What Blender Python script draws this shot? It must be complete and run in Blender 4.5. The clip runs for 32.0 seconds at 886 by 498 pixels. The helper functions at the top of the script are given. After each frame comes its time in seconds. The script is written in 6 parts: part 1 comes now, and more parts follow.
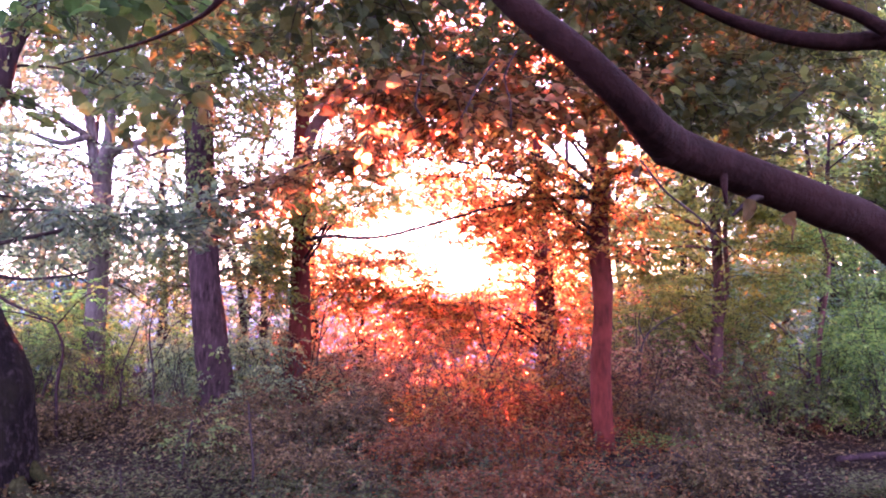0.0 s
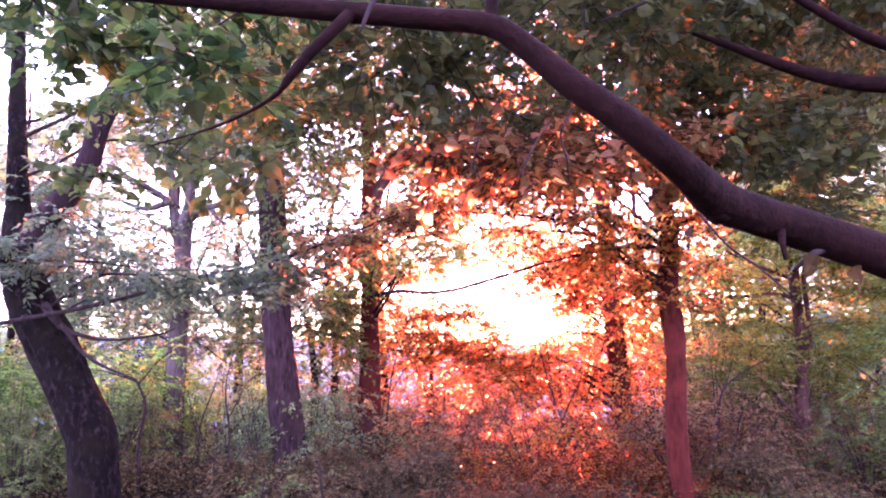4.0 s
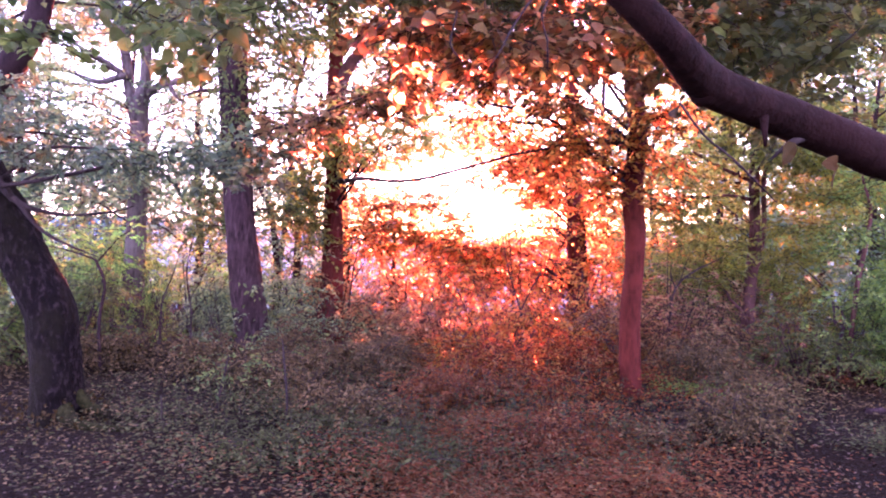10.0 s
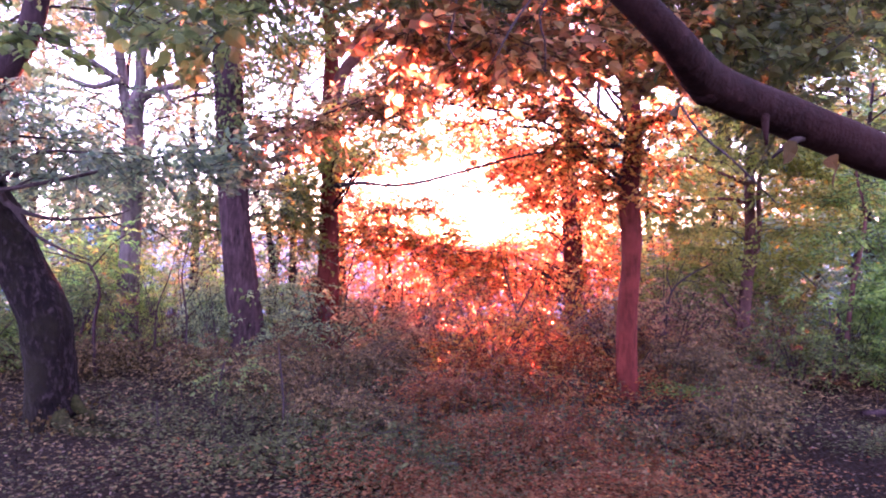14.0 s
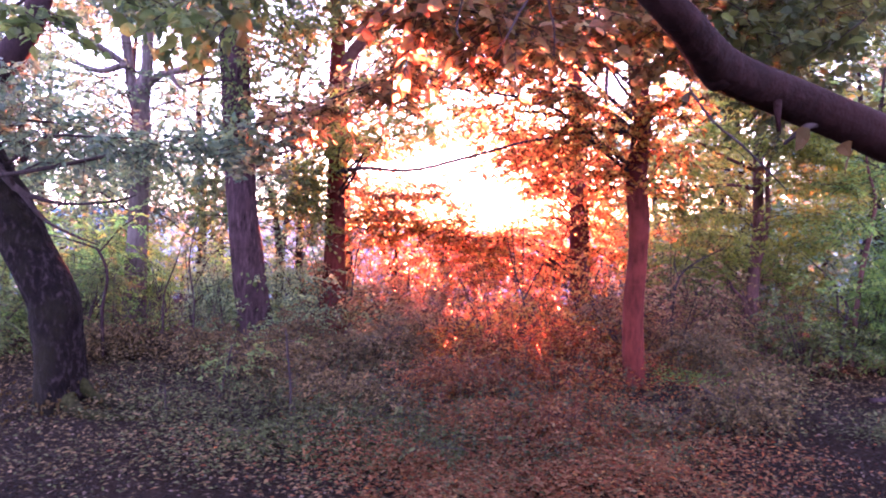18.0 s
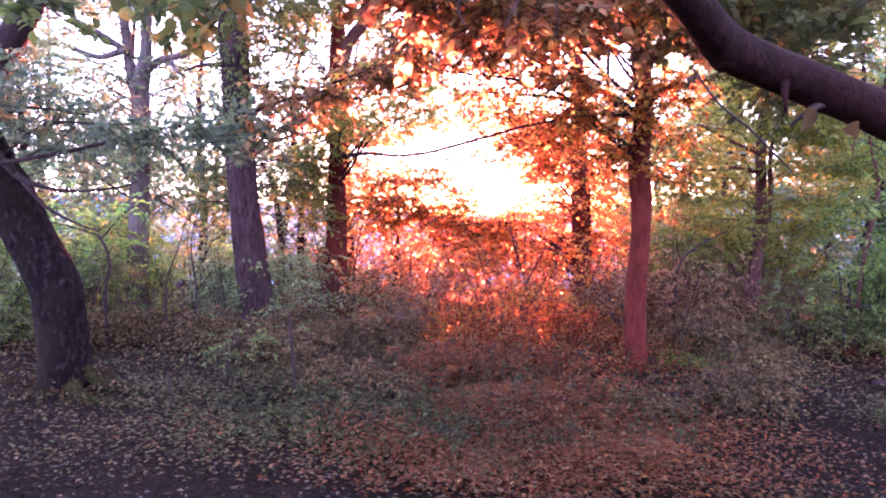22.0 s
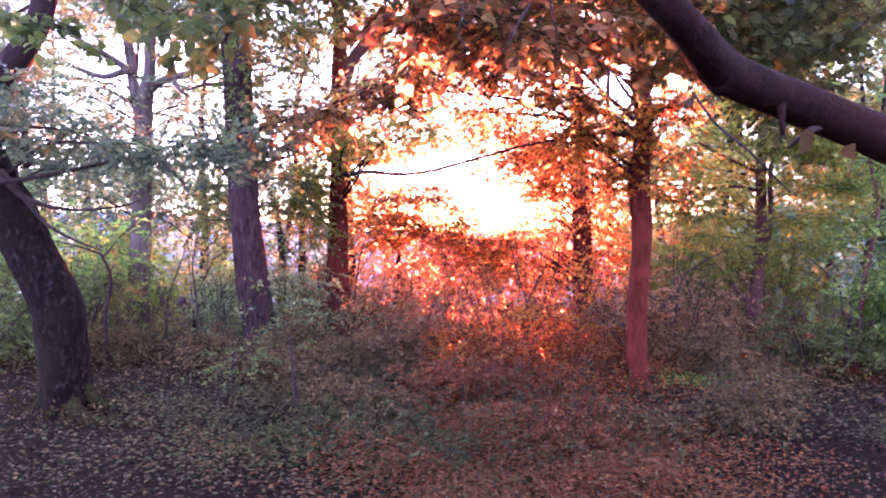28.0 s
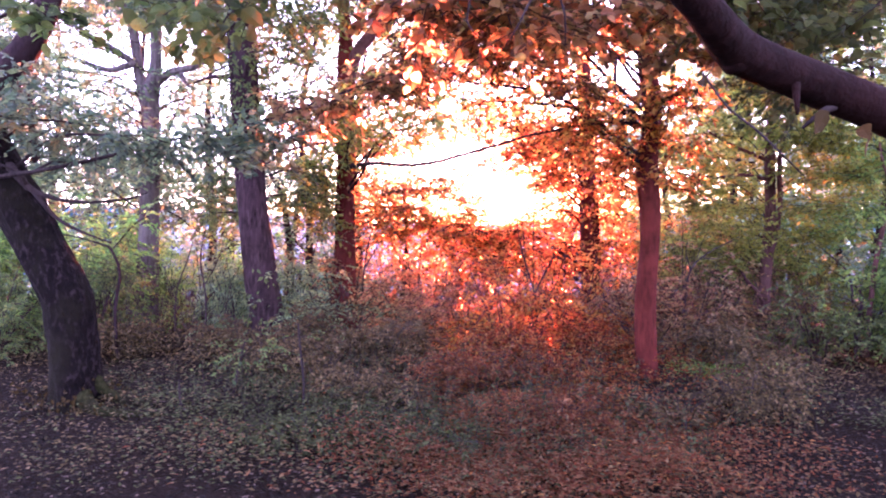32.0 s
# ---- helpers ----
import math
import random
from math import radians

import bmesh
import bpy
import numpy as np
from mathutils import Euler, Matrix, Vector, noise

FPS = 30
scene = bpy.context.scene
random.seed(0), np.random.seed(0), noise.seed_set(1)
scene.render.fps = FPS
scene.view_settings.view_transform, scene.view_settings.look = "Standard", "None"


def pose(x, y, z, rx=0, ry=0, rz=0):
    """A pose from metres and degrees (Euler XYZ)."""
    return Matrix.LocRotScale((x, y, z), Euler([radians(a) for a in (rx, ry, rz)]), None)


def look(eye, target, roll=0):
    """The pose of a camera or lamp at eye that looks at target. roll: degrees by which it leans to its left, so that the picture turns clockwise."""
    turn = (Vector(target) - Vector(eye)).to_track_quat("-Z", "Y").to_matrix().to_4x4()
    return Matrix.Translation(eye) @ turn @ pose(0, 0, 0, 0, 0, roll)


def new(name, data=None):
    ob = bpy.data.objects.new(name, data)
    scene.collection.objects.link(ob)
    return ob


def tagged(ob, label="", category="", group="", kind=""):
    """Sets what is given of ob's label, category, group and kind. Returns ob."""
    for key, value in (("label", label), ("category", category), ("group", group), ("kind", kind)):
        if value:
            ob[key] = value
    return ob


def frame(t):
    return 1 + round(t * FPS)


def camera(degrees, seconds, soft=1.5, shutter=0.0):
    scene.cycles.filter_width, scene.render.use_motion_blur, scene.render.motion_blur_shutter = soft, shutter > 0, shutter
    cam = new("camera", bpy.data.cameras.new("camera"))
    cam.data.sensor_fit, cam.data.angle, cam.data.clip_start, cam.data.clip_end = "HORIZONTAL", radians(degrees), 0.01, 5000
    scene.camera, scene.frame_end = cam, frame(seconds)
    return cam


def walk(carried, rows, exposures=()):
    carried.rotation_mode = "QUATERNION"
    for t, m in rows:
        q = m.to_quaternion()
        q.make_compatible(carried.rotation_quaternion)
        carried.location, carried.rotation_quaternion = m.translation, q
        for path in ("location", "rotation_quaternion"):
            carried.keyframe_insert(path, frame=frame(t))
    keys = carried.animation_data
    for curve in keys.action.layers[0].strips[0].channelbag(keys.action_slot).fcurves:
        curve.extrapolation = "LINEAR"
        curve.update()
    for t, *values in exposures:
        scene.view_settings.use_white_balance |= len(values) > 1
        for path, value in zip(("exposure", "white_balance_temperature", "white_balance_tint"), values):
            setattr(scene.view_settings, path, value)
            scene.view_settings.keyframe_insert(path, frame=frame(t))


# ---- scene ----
cam = camera(64.4, 32.0, soft=2.0)
PATH = [
    (0.0, pose(0.004, 0.015, 1.562, 94.36, 0.08, -0.06)),
    (0.5, pose(0.017, 0.004, 1.556, 94.93, 0.30, 0.34)),
    (1.0, pose(0.027, 0.001, 1.551, 96.07, 0.23, 1.19)),
    (1.5, pose(0.040, -0.020, 1.547, 98.95, 0.77, 1.66)),
    (2.0, pose(0.035, -0.023, 1.578, 101.48, 0.86, 2.92)),
    (2.5, pose(0.043, -0.050, 1.590, 102.35, 1.04, 3.67)),
    (3.0, pose(0.045, -0.059, 1.595, 102.31, 0.97, 3.89)),
    (3.5, pose(0.048, -0.054, 1.598, 100.84, 1.22, 4.82)),
    (4.0, pose(0.041, -0.039, 1.589, 98.57, 0.84, 5.63)),
    (4.5, pose(0.042, -0.020, 1.574, 95.85, 0.68, 5.41)),
    (6.5, pose(0.058, 0.014, 1.576, 91.89, -0.73, 5.39)),
    (7.0, pose(0.036, 0.024, 1.572, 90.85, -0.58, 2.50)),
    (7.5, pose(0.027, 0.029, 1.559, 90.67, -1.01, 2.39)),
    (8.0, pose(0.016, 0.029, 1.550, 90.20, -0.83, 2.49)),
    (8.5, pose(0.010, 0.025, 1.542, 89.72, -0.70, 3.13)),
    (9.0, pose(0.011, 0.020, 1.536, 89.73, -1.00, 2.70)),
    (9.5, pose(0.009, 0.021, 1.543, 90.01, -1.03, 2.62)),
    (10.0, pose(0.002, 0.000, 1.541, 89.93, -1.11, 2.44)),
    (10.5, pose(0.000, 0.003, 1.538, 89.94, -1.29, 2.10)),
    (11.0, pose(0.000, 0.008, 1.536, 89.78, -1.24, 2.06)),
    (11.5, pose(-0.009, 0.011, 1.531, 89.62, -1.25, 1.90)),
    (12.0, pose(-0.002, 0.017, 1.538, 89.83, -1.12, 1.74)),
    (12.5, pose(0.002, 0.016, 1.541, 90.15, -1.04, 1.76)),
    (13.0, pose(-0.004, 0.007, 1.536, 90.01, -0.96, 1.99)),
    (13.5, pose(-0.013, 0.011, 1.529, 90.07, -0.94, 1.94)),
    (15.5, pose(-0.010, 0.010, 1.526, 91.27, -1.06, 2.86)),
    (16.0, pose(-0.012, 0.014, 1.528, 89.46, -1.35, 2.79)),
    (16.5, pose(-0.012, 0.019, 1.525, 88.00, -1.22, 2.86)),
    (17.0, pose(-0.014, 0.017, 1.529, 89.13, -1.16, 2.63)),
    (17.5, pose(-0.019, 0.011, 1.529, 89.17, -1.11, 2.89)),
    (18.0, pose(-0.018, 0.018, 1.530, 89.15, -1.13, 2.55)),
    (18.5, pose(-0.017, 0.021, 1.529, 89.33, -1.13, 2.67)),
    (19.0, pose(-0.021, 0.021, 1.529, 89.13, -1.07, 2.60)),
    (19.5, pose(-0.015, 0.017, 1.530, 88.90, -0.86, 2.53)),
    (20.0, pose(-0.016, 0.023, 1.529, 88.29, -0.93, 2.95)),
    (20.5, pose(-0.016, 0.024, 1.530, 88.47, -0.92, 2.80)),
    (21.0, pose(-0.021, 0.031, 1.528, 88.45, -1.00, 2.68)),
    (21.5, pose(-0.021, 0.036, 1.529, 88.11, -0.74, 2.43)),
    (22.0, pose(-0.026, 0.028, 1.527, 87.94, -0.76, 2.65)),
    (22.5, pose(-0.023, 0.025, 1.526, 88.25, -0.83, 2.57)),
    (23.0, pose(-0.033, 0.030, 1.516, 88.55, -0.90, 2.56)),
    (23.5, pose(-0.028, 0.030, 1.522, 88.79, -0.75, 2.47)),
    (24.0, pose(-0.018, 0.027, 1.533, 88.75, -0.67, 2.62)),
    (24.5, pose(-0.029, 0.034, 1.524, 88.85, -0.95, 2.40)),
    (25.0, pose(-0.031, 0.035, 1.522, 89.05, -0.85, 2.63)),
    (25.5, pose(-0.018, 0.030, 1.538, 89.15, -0.88, 2.39)),
    (27.5, pose(-0.023, 0.018, 1.538, 89.41, -0.87, 2.89)),
    (28.0, pose(-0.024, 0.016, 1.537, 89.37, -0.78, 2.74)),
    (28.5, pose(-0.025, 0.021, 1.534, 89.25, -0.87, 2.81)),
    (29.0, pose(-0.031, 0.019, 1.540, 89.42, -0.90, 2.60)),
    (29.5, pose(-0.023, 0.019, 1.537, 89.44, -0.82, 2.53)),
    (30.0, pose(-0.023, 0.019, 1.541, 89.76, -0.66, 2.76)),
    (30.5, pose(-0.021, 0.015, 1.534, 89.69, -0.52, 2.90)),
    (31.0, pose(-0.022, 0.017, 1.530, 90.96, -0.62, 3.06)),
    (31.5, pose(-0.035, 0.019, 1.517, 90.67, -0.48, 3.16)),
    (32.0, pose(-0.036, 0.026, 1.514, 88.76, -0.38, 3.27)),
]
EXPOSURES = [
    (0.0, 3.98, 5360, 65),
    (1.0, 3.98, 5360, 67),
    (2.0, 3.95, 5360, 75),
    (3.0, 3.78, 5360, 75),
    (3.4, 3.88, 5360, 73),
    (4.0, 4.08, 5360, 71),
    (6.0, 4.07, 5470, 69),
    (8.0, 4.05, 5420, 69),
    (14.0, 4.05, 5230, 67),
    (20.0, 4.01, 5130, 57),
    (32.0, 3.97, 5130, 56),
]
walk(cam, PATH, EXPOSURES)

# ---- daylight: a low sun straight ahead, behind the wood ----
SUN_AZ, SUN_EL = radians(1.4), radians(3.4)
world = bpy.data.worlds.new("evening_sky")
scene.world = world
world.use_nodes = True
wn, wl = world.node_tree.nodes, world.node_tree.links
sky = wn.new("ShaderNodeTexSky")
sky.sky_type, sky.sun_disc = "NISHITA", False
sky.sun_elevation, sky.sun_rotation = SUN_EL, SUN_AZ
sky.air_density, sky.dust_density, sky.ozone_density = 1.0, 0.6, 1.5
haze = wn.new("ShaderNodeMix")  # thin bright veil of cloud over the whole sky
haze.data_type, haze.blend_type = "RGBA", "ADD"
haze.inputs[0].default_value, haze.inputs[7].default_value = 1.0, (2.7, 2.4, 2.55, 1)
wn["Background"].inputs["Strength"].default_value = 0.15
wl.new(sky.outputs["Color"], haze.inputs[6])
wl.new(haze.outputs[2], wn["Background"].inputs["Color"])

sun = new("sun", bpy.data.lights.new("sun", "SUN"))
sun.data.energy, sun.data.angle, sun.data.color = 3.6, radians(0.6), (1.0, 0.16, 0.045)
toward = Vector((math.sin(SUN_AZ) * math.cos(SUN_EL), math.cos(SUN_AZ) * math.cos(SUN_EL), math.sin(SUN_EL)))
sun.matrix_world = look(toward * 60, (0, 0, 0))



# ---- materials ----
def material(name):
    m = bpy.data.materials.new(name)
    m.use_nodes = True
    return m, m.node_tree.nodes, m.node_tree.links


def ramp(nodes, stops):
    r = nodes.new("ShaderNodeValToRGB")
    e = r.color_ramp.elements
    while len(e) < len(stops):
        e.new(0.5)
    for k, (p, c) in zip(e, stops):
        k.position, k.color = p, (*c, 1)
    return r


def noise_tex(nodes, links, scale, detail=4, rough=0.6, stretch=(1, 1, 1), coord="Object"):
    co = nodes.new("ShaderNodeTexCoord")
    mp = nodes.new("ShaderNodeMapping")
    mp.inputs["Scale"].default_value = stretch
    t = nodes.new("ShaderNodeTexNoise")
    t.inputs["Scale"].default_value, t.inputs["Detail"].default_value, t.inputs["Roughness"].default_value = scale, detail, rough
    links.new(co.outputs[coord], mp.inputs["Vector"])
    links.new(mp.outputs["Vector"], t.inputs["Vector"])
    return t


def bark(name, dark, mid, pale, moss=None, furrow=1.0, along=0.22):
    """Furrowed bark: streaks along the stem, blotches of lichen, moss on one side."""
    m, n, l = material(name)
    b = n["Principled BSDF"]
    b.inputs["Roughness"].default_value = 0.9
    b.inputs["Specular IOR Level"].default_value = 0.08
    streak = noise_tex(n, l, 22, 6, 0.65, (1, 1, along))
    blotch = noise_tex(n, l, 3.2, 5, 0.6)
    r1 = ramp(n, [(0.32, dark), (0.52, mid), (0.72, pale)])
    l.new(streak.outputs["Fac"], r1.inputs["Fac"])
    r2 = ramp(n, [(0.45, (0, 0, 0)), (0.68, (1, 1, 1))])
    l.new(blotch.outputs["Fac"], r2.inputs["Fac"])
    mix = n.new("ShaderNodeMix")
    mix.data_type = "RGBA"
    l.new(r2.outputs["Color"], mix.inputs[0])
    l.new(r1.outputs["Color"], mix.inputs[6])
    mix.inputs[7].default_value = (*(moss or [c * 1.5 for c in mid]), 1)
    l.new(mix.outputs[2], b.inputs["Base Color"])
    bump = n.new("ShaderNodeBump")
    bump.inputs["Strength"].default_value, bump.inputs["Distance"].default_value = 0.9 * furrow, 0.02
    l.new(streak.outputs["Fac"], bump.inputs["Height"])
    l.new(bump.outputs["Normal"], b.inputs["Normal"])
    return m


def leaf_material(name, colours, glow=0.5, source="island", rough=0.5, through_tint=(1.7, 1.6, 1.15), sheen=0.35, forward=0.0):
    """Thin leaves: gloss on top, light let through, each leaf a shade of its own."""
    m, n, l = material(name)
    b, out = n["Principled BSDF"], n["Material Output"]
    if source == "island":
        pick = n.new("ShaderNodeNewGeometry").outputs["Random Per Island"]
    else:
        pick = n.new("ShaderNodeObjectInfo").outputs["Random"]
    r = ramp(n, [(i / max(1, len(colours) - 1), c) for i, c in enumerate(colours)])
    l.new(pick, r.inputs["Fac"])
    spots = noise_tex(n, l, 60, 3, 0.7)
    tone = n.new("ShaderNodeMapRange")
    tone.inputs["To Min"].default_value, tone.inputs["To Max"].default_value = 0.65, 1.35
    l.new(spots.outputs["Fac"], tone.inputs["Value"])
    mul = n.new("ShaderNodeMix")
    mul.data_type, mul.blend_type = "RGBA", "MULTIPLY"
    mul.inputs[0].default_value = 1.0
    l.new(r.outputs["Color"], mul.inputs[6])
    l.new(tone.outputs["Result"], mul.inputs[7])
    l.new(mul.outputs[2], b.inputs["Base Color"])
    b.inputs["Roughness"].default_value = rough
    b.inputs["Specular IOR Level"].default_value = sheen
    tr = n.new("ShaderNodeBsdfTranslucent")
    gain = n.new("ShaderNodeMix")
    gain.data_type, gain.blend_type = "RGBA", "MULTIPLY"
    gain.inputs[0].default_value, gain.inputs[7].default_value = 1.0, (*through_tint, 1)
    l.new(mul.outputs[2], gain.inputs[6])
    l.new(gain.outputs[2], tr.inputs["Color"])
    ahead = n.new("ShaderNodeBsdfRefraction")  # part of the light goes on nearly straight through the blade
    ahead.distribution = "GGX"
    ahead.inputs["IOR"].default_value, ahead.inputs["Roughness"].default_value = 1.35, 0.44
    l.new(gain.outputs[2], ahead.inputs["Color"])
    soft = n.new("ShaderNodeMixShader")
    soft.inputs[0].default_value = forward
    l.new(tr.outputs[0], soft.inputs[1])
    l.new(ahead.outputs[0], soft.inputs[2])
    mx = n.new("ShaderNodeMixShader")
    mx.inputs[0].default_value = glow
    l.new(b.outputs[0], mx.inputs[1])
    l.new(soft.outputs[0], mx.inputs[2])
    l.new(mx.outputs[0], out.inputs["Surface"])
    return m


BARK_DARK = bark("bark_dark", (0.01, 0.0065, 0.008), (0.03, 0.018, 0.021), (0.062, 0.04, 0.045))
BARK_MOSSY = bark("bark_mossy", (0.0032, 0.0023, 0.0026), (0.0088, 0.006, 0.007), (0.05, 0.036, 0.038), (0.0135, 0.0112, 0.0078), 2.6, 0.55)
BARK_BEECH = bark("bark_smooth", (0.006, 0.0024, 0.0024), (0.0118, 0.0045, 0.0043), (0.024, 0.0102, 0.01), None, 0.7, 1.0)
# red veil of the sun's flare painted into the bark of three trunks
BARK_FLARE_RED = bark("bark_flare_red", (0.0446, 0.0099, 0.00752), (0.09, 0.0182, 0.0143), (0.13, 0.0333, 0.0253), None, 1.3)
BARK_TWIG = bark("bark_twig", (0.018, 0.013, 0.014), (0.034, 0.025, 0.026), (0.06, 0.046, 0.044), None, 0.2)
BARK_GREY = bark("bark_grey", (0.035, 0.029, 0.03), (0.115, 0.095, 0.095), (0.2, 0.168, 0.165))
BARK_PLUM = bark("bark_plum_brown", (0.009, 0.00525, 0.006), (0.039, 0.0232, 0.027), (0.0975, 0.0615, 0.0675))
BARK_BROWN = bark("bark_brown", (0.03, 0.014, 0.014), (0.1, 0.05, 0.046), (0.18, 0.1, 0.092))
MOSS = bark("moss", (0.008, 0.0085, 0.0035), (0.023, 0.0235, 0.0085), (0.046, 0.044, 0.018), (0.013, 0.0095, 0.007), 1.6, 1.0)

LEAF_OLIVE = leaf_material("leaf_olive", [(0.0552, 0.0782, 0.0414), (0.0828, 0.115, 0.0483), (0.115, 0.154, 0.0552), (0.167, 0.182, 0.0644)], 0.47, through_tint=(1.7, 1.85, 1.25), sheen=0.1)
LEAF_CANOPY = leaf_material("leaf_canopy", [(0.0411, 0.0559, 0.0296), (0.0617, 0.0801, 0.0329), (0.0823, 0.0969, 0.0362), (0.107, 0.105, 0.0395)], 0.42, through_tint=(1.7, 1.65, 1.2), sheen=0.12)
LEAF_BOUGH = leaf_material("leaf_bough", [(0.0411, 0.0616, 0.0284), (0.0636, 0.088, 0.0334), (0.0864, 0.11, 0.0376), (0.112, 0.128, 0.0443)], 0.6, "object")
LEAF_BROWN = leaf_material("leaf_brown", [(0.0346, 0.023, 0.0104), (0.0499, 0.0333, 0.0127), (0.0691, 0.0384, 0.0161)], 0.3, "object", sheen=0.05)
LEAF_DUSK = leaf_material("leaf_dusk", [(0.107, 0.138, 0.0878), (0.157, 0.2, 0.113), (0.213, 0.263, 0.125), (0.326, 0.333, 0.15)], 0.61, through_tint=(1.55, 1.95, 1.7))
LEAF_SPRAY = leaf_material("leaf_spray", [(0.06, 0.082, 0.062), (0.085, 0.115, 0.078), (0.125, 0.155, 0.085), (0.2, 0.2, 0.1)], 0.5, through_tint=(1.35, 1.75, 1.5))
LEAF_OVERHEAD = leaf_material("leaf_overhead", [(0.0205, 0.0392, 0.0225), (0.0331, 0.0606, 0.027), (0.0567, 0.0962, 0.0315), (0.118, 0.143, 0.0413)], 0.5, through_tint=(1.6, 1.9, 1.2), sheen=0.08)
# the sun's orange-red flare glow is mixed into this leaf colour
LEAF_FLARE_ORANGE = leaf_material("leaf_flare_orange", [(0.33, 0.1, 0.045), (0.46, 0.19, 0.055), (0.52, 0.31, 0.07), (0.46, 0.37, 0.1)], 0.75, forward=0.9)
# russet leaves, paler and redder to hold the flare's veil
LEAF_FLARE_RUSSET = leaf_material("leaf_flare_russet", [(0.224, 0.132, 0.0806), (0.314, 0.19, 0.11), (0.336, 0.241, 0.123), (0.291, 0.269, 0.14)], 0.7, forward=0.9)
LEAF_GOLD = leaf_material("leaf_gold", [(0.112, 0.126, 0.0459), (0.19, 0.189, 0.0551), (0.289, 0.246, 0.0644), (0.167, 0.206, 0.0644)], 0.55, through_tint=(1.4, 1.8, 0.9))
LEAF_FRESH = leaf_material("leaf_fresh", [(0.0756, 0.134, 0.0641), (0.116, 0.192, 0.0722), (0.174, 0.262, 0.0815), (0.256, 0.332, 0.0933)], 0.62, through_tint=(1.7, 1.9, 1.15))
LEAF_LIME = leaf_material("leaf_lime", [(0.131, 0.193, 0.082), (0.193, 0.273, 0.0926), (0.281, 0.36, 0.104), (0.438, 0.456, 0.133)], 0.62, through_tint=(1.2, 1.85, 1.1))
# olive-brown leaves above the sun, flare's red worked into the colours
LEAF_FLARE_BROWN = leaf_material("leaf_flare_brown", [(0.2, 0.1, 0.055), (0.29, 0.145, 0.068), (0.3, 0.2, 0.08), (0.2, 0.175, 0.07)], 0.62, forward=0.9)
# gap sprays: the pinkish backlight is put into paler russet colours
LEAF_BACKLIT_TINT = leaf_material("leaf_backlit_tint", [(0.26, 0.14, 0.09), (0.34, 0.19, 0.11), (0.38, 0.25, 0.13), (0.3, 0.24, 0.12)], 0.68, through_tint=(1.7, 1.5, 1.2), sheen=0.1)
# far foliage: pale bluish haze painted into both leaf colours below
LEAF_FAR_HAZED = leaf_material("leaf_far_hazed", [(0.14, 0.183, 0.155), (0.183, 0.239, 0.183), (0.239, 0.28, 0.183), (0.323, 0.308, 0.183)], 0.66, through_tint=(1.45, 2.0, 1.9))
LEAF_HAZE = leaf_material("leaf_haze_tint", [(0.2, 0.25, 0.31), (0.27, 0.33, 0.4), (0.34, 0.4, 0.45), (0.3, 0.38, 0.36)], 0.28, through_tint=(1.0, 1.5, 1.8), sheen=0.1)
LEAF_BRAMBLE = leaf_material("leaf_bramble", [(0.0298, 0.0214, 0.01), (0.0658, 0.0481, 0.0225), (0.0984, 0.0763, 0.0326), (0.201, 0.138, 0.072)], 0.35, rough=0.6, sheen=0.13)
LEAF_WEED = leaf_material("leaf_weed", [(0.0258, 0.031, 0.0133), (0.0439, 0.0536, 0.0224), (0.0619, 0.0747, 0.0299), (0.113, 0.127, 0.0588)], 0.42, rough=0.6, sheen=0.13)
# floor leaves of the next two materials hold the flare's red veil
LEAF_FLARE_MIX = leaf_material("leaf_flare_mixed", [(0.0762, 0.0237, 0.0136), (0.131, 0.0453, 0.0231), (0.147, 0.072, 0.0323), (0.224, 0.122, 0.0666)], 0.48, rough=0.65, sheen=0.06)
LEAF_FLARE_RUST = leaf_material("leaf_flare_rust", [(0.115, 0.031, 0.0189), (0.252, 0.0683, 0.0312), (0.337, 0.135, 0.0444), (0.383, 0.238, 0.0945)], 0.64, rough=0.6, sheen=0.06, forward=0.9)
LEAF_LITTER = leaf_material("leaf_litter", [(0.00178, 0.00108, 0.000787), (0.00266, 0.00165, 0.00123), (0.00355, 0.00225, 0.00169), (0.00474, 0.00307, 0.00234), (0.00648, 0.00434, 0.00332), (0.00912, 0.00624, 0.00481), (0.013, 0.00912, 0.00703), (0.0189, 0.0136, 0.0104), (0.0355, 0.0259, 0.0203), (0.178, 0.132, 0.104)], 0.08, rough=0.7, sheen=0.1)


def soil_material():
    m, n, l = material("leaf_mould")
    b = n["Principled BSDF"]
    b.inputs["Roughness"].default_value = 0.95
    b.inputs["Specular IOR Level"].default_value = 0.05
    fine, wide = noise_tex(n, l, 34, 6, 0.7), noise_tex(n, l, 0.9, 4, 0.6)
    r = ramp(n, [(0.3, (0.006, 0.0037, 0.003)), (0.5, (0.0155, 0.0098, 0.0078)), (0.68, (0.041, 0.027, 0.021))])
    l.new(fine.outputs["Fac"], r.inputs["Fac"])
    g = ramp(n, [(0.45, (0, 0, 0)), (0.7, (0.6, 0.6, 0.6))])
    l.new(wide.outputs["Fac"], g.inputs["Fac"])
    mix = n.new("ShaderNodeMix")
    mix.data_type = "RGBA"
    l.new(g.outputs["Color"], mix.inputs[0])
    l.new(r.outputs["Color"], mix.inputs[6])
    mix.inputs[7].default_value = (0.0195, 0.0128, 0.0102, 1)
    l.new(mix.outputs[2], b.inputs["Base Color"])
    bump = n.new("ShaderNodeBump")
    bump.inputs["Strength"].default_value, bump.inputs["Distance"].default_value = 1.0, 0.03
    l.new(fine.outputs["Fac"], bump.inputs["Height"])
    l.new(bump.outputs["Normal"], b.inputs["Normal"])
    return m


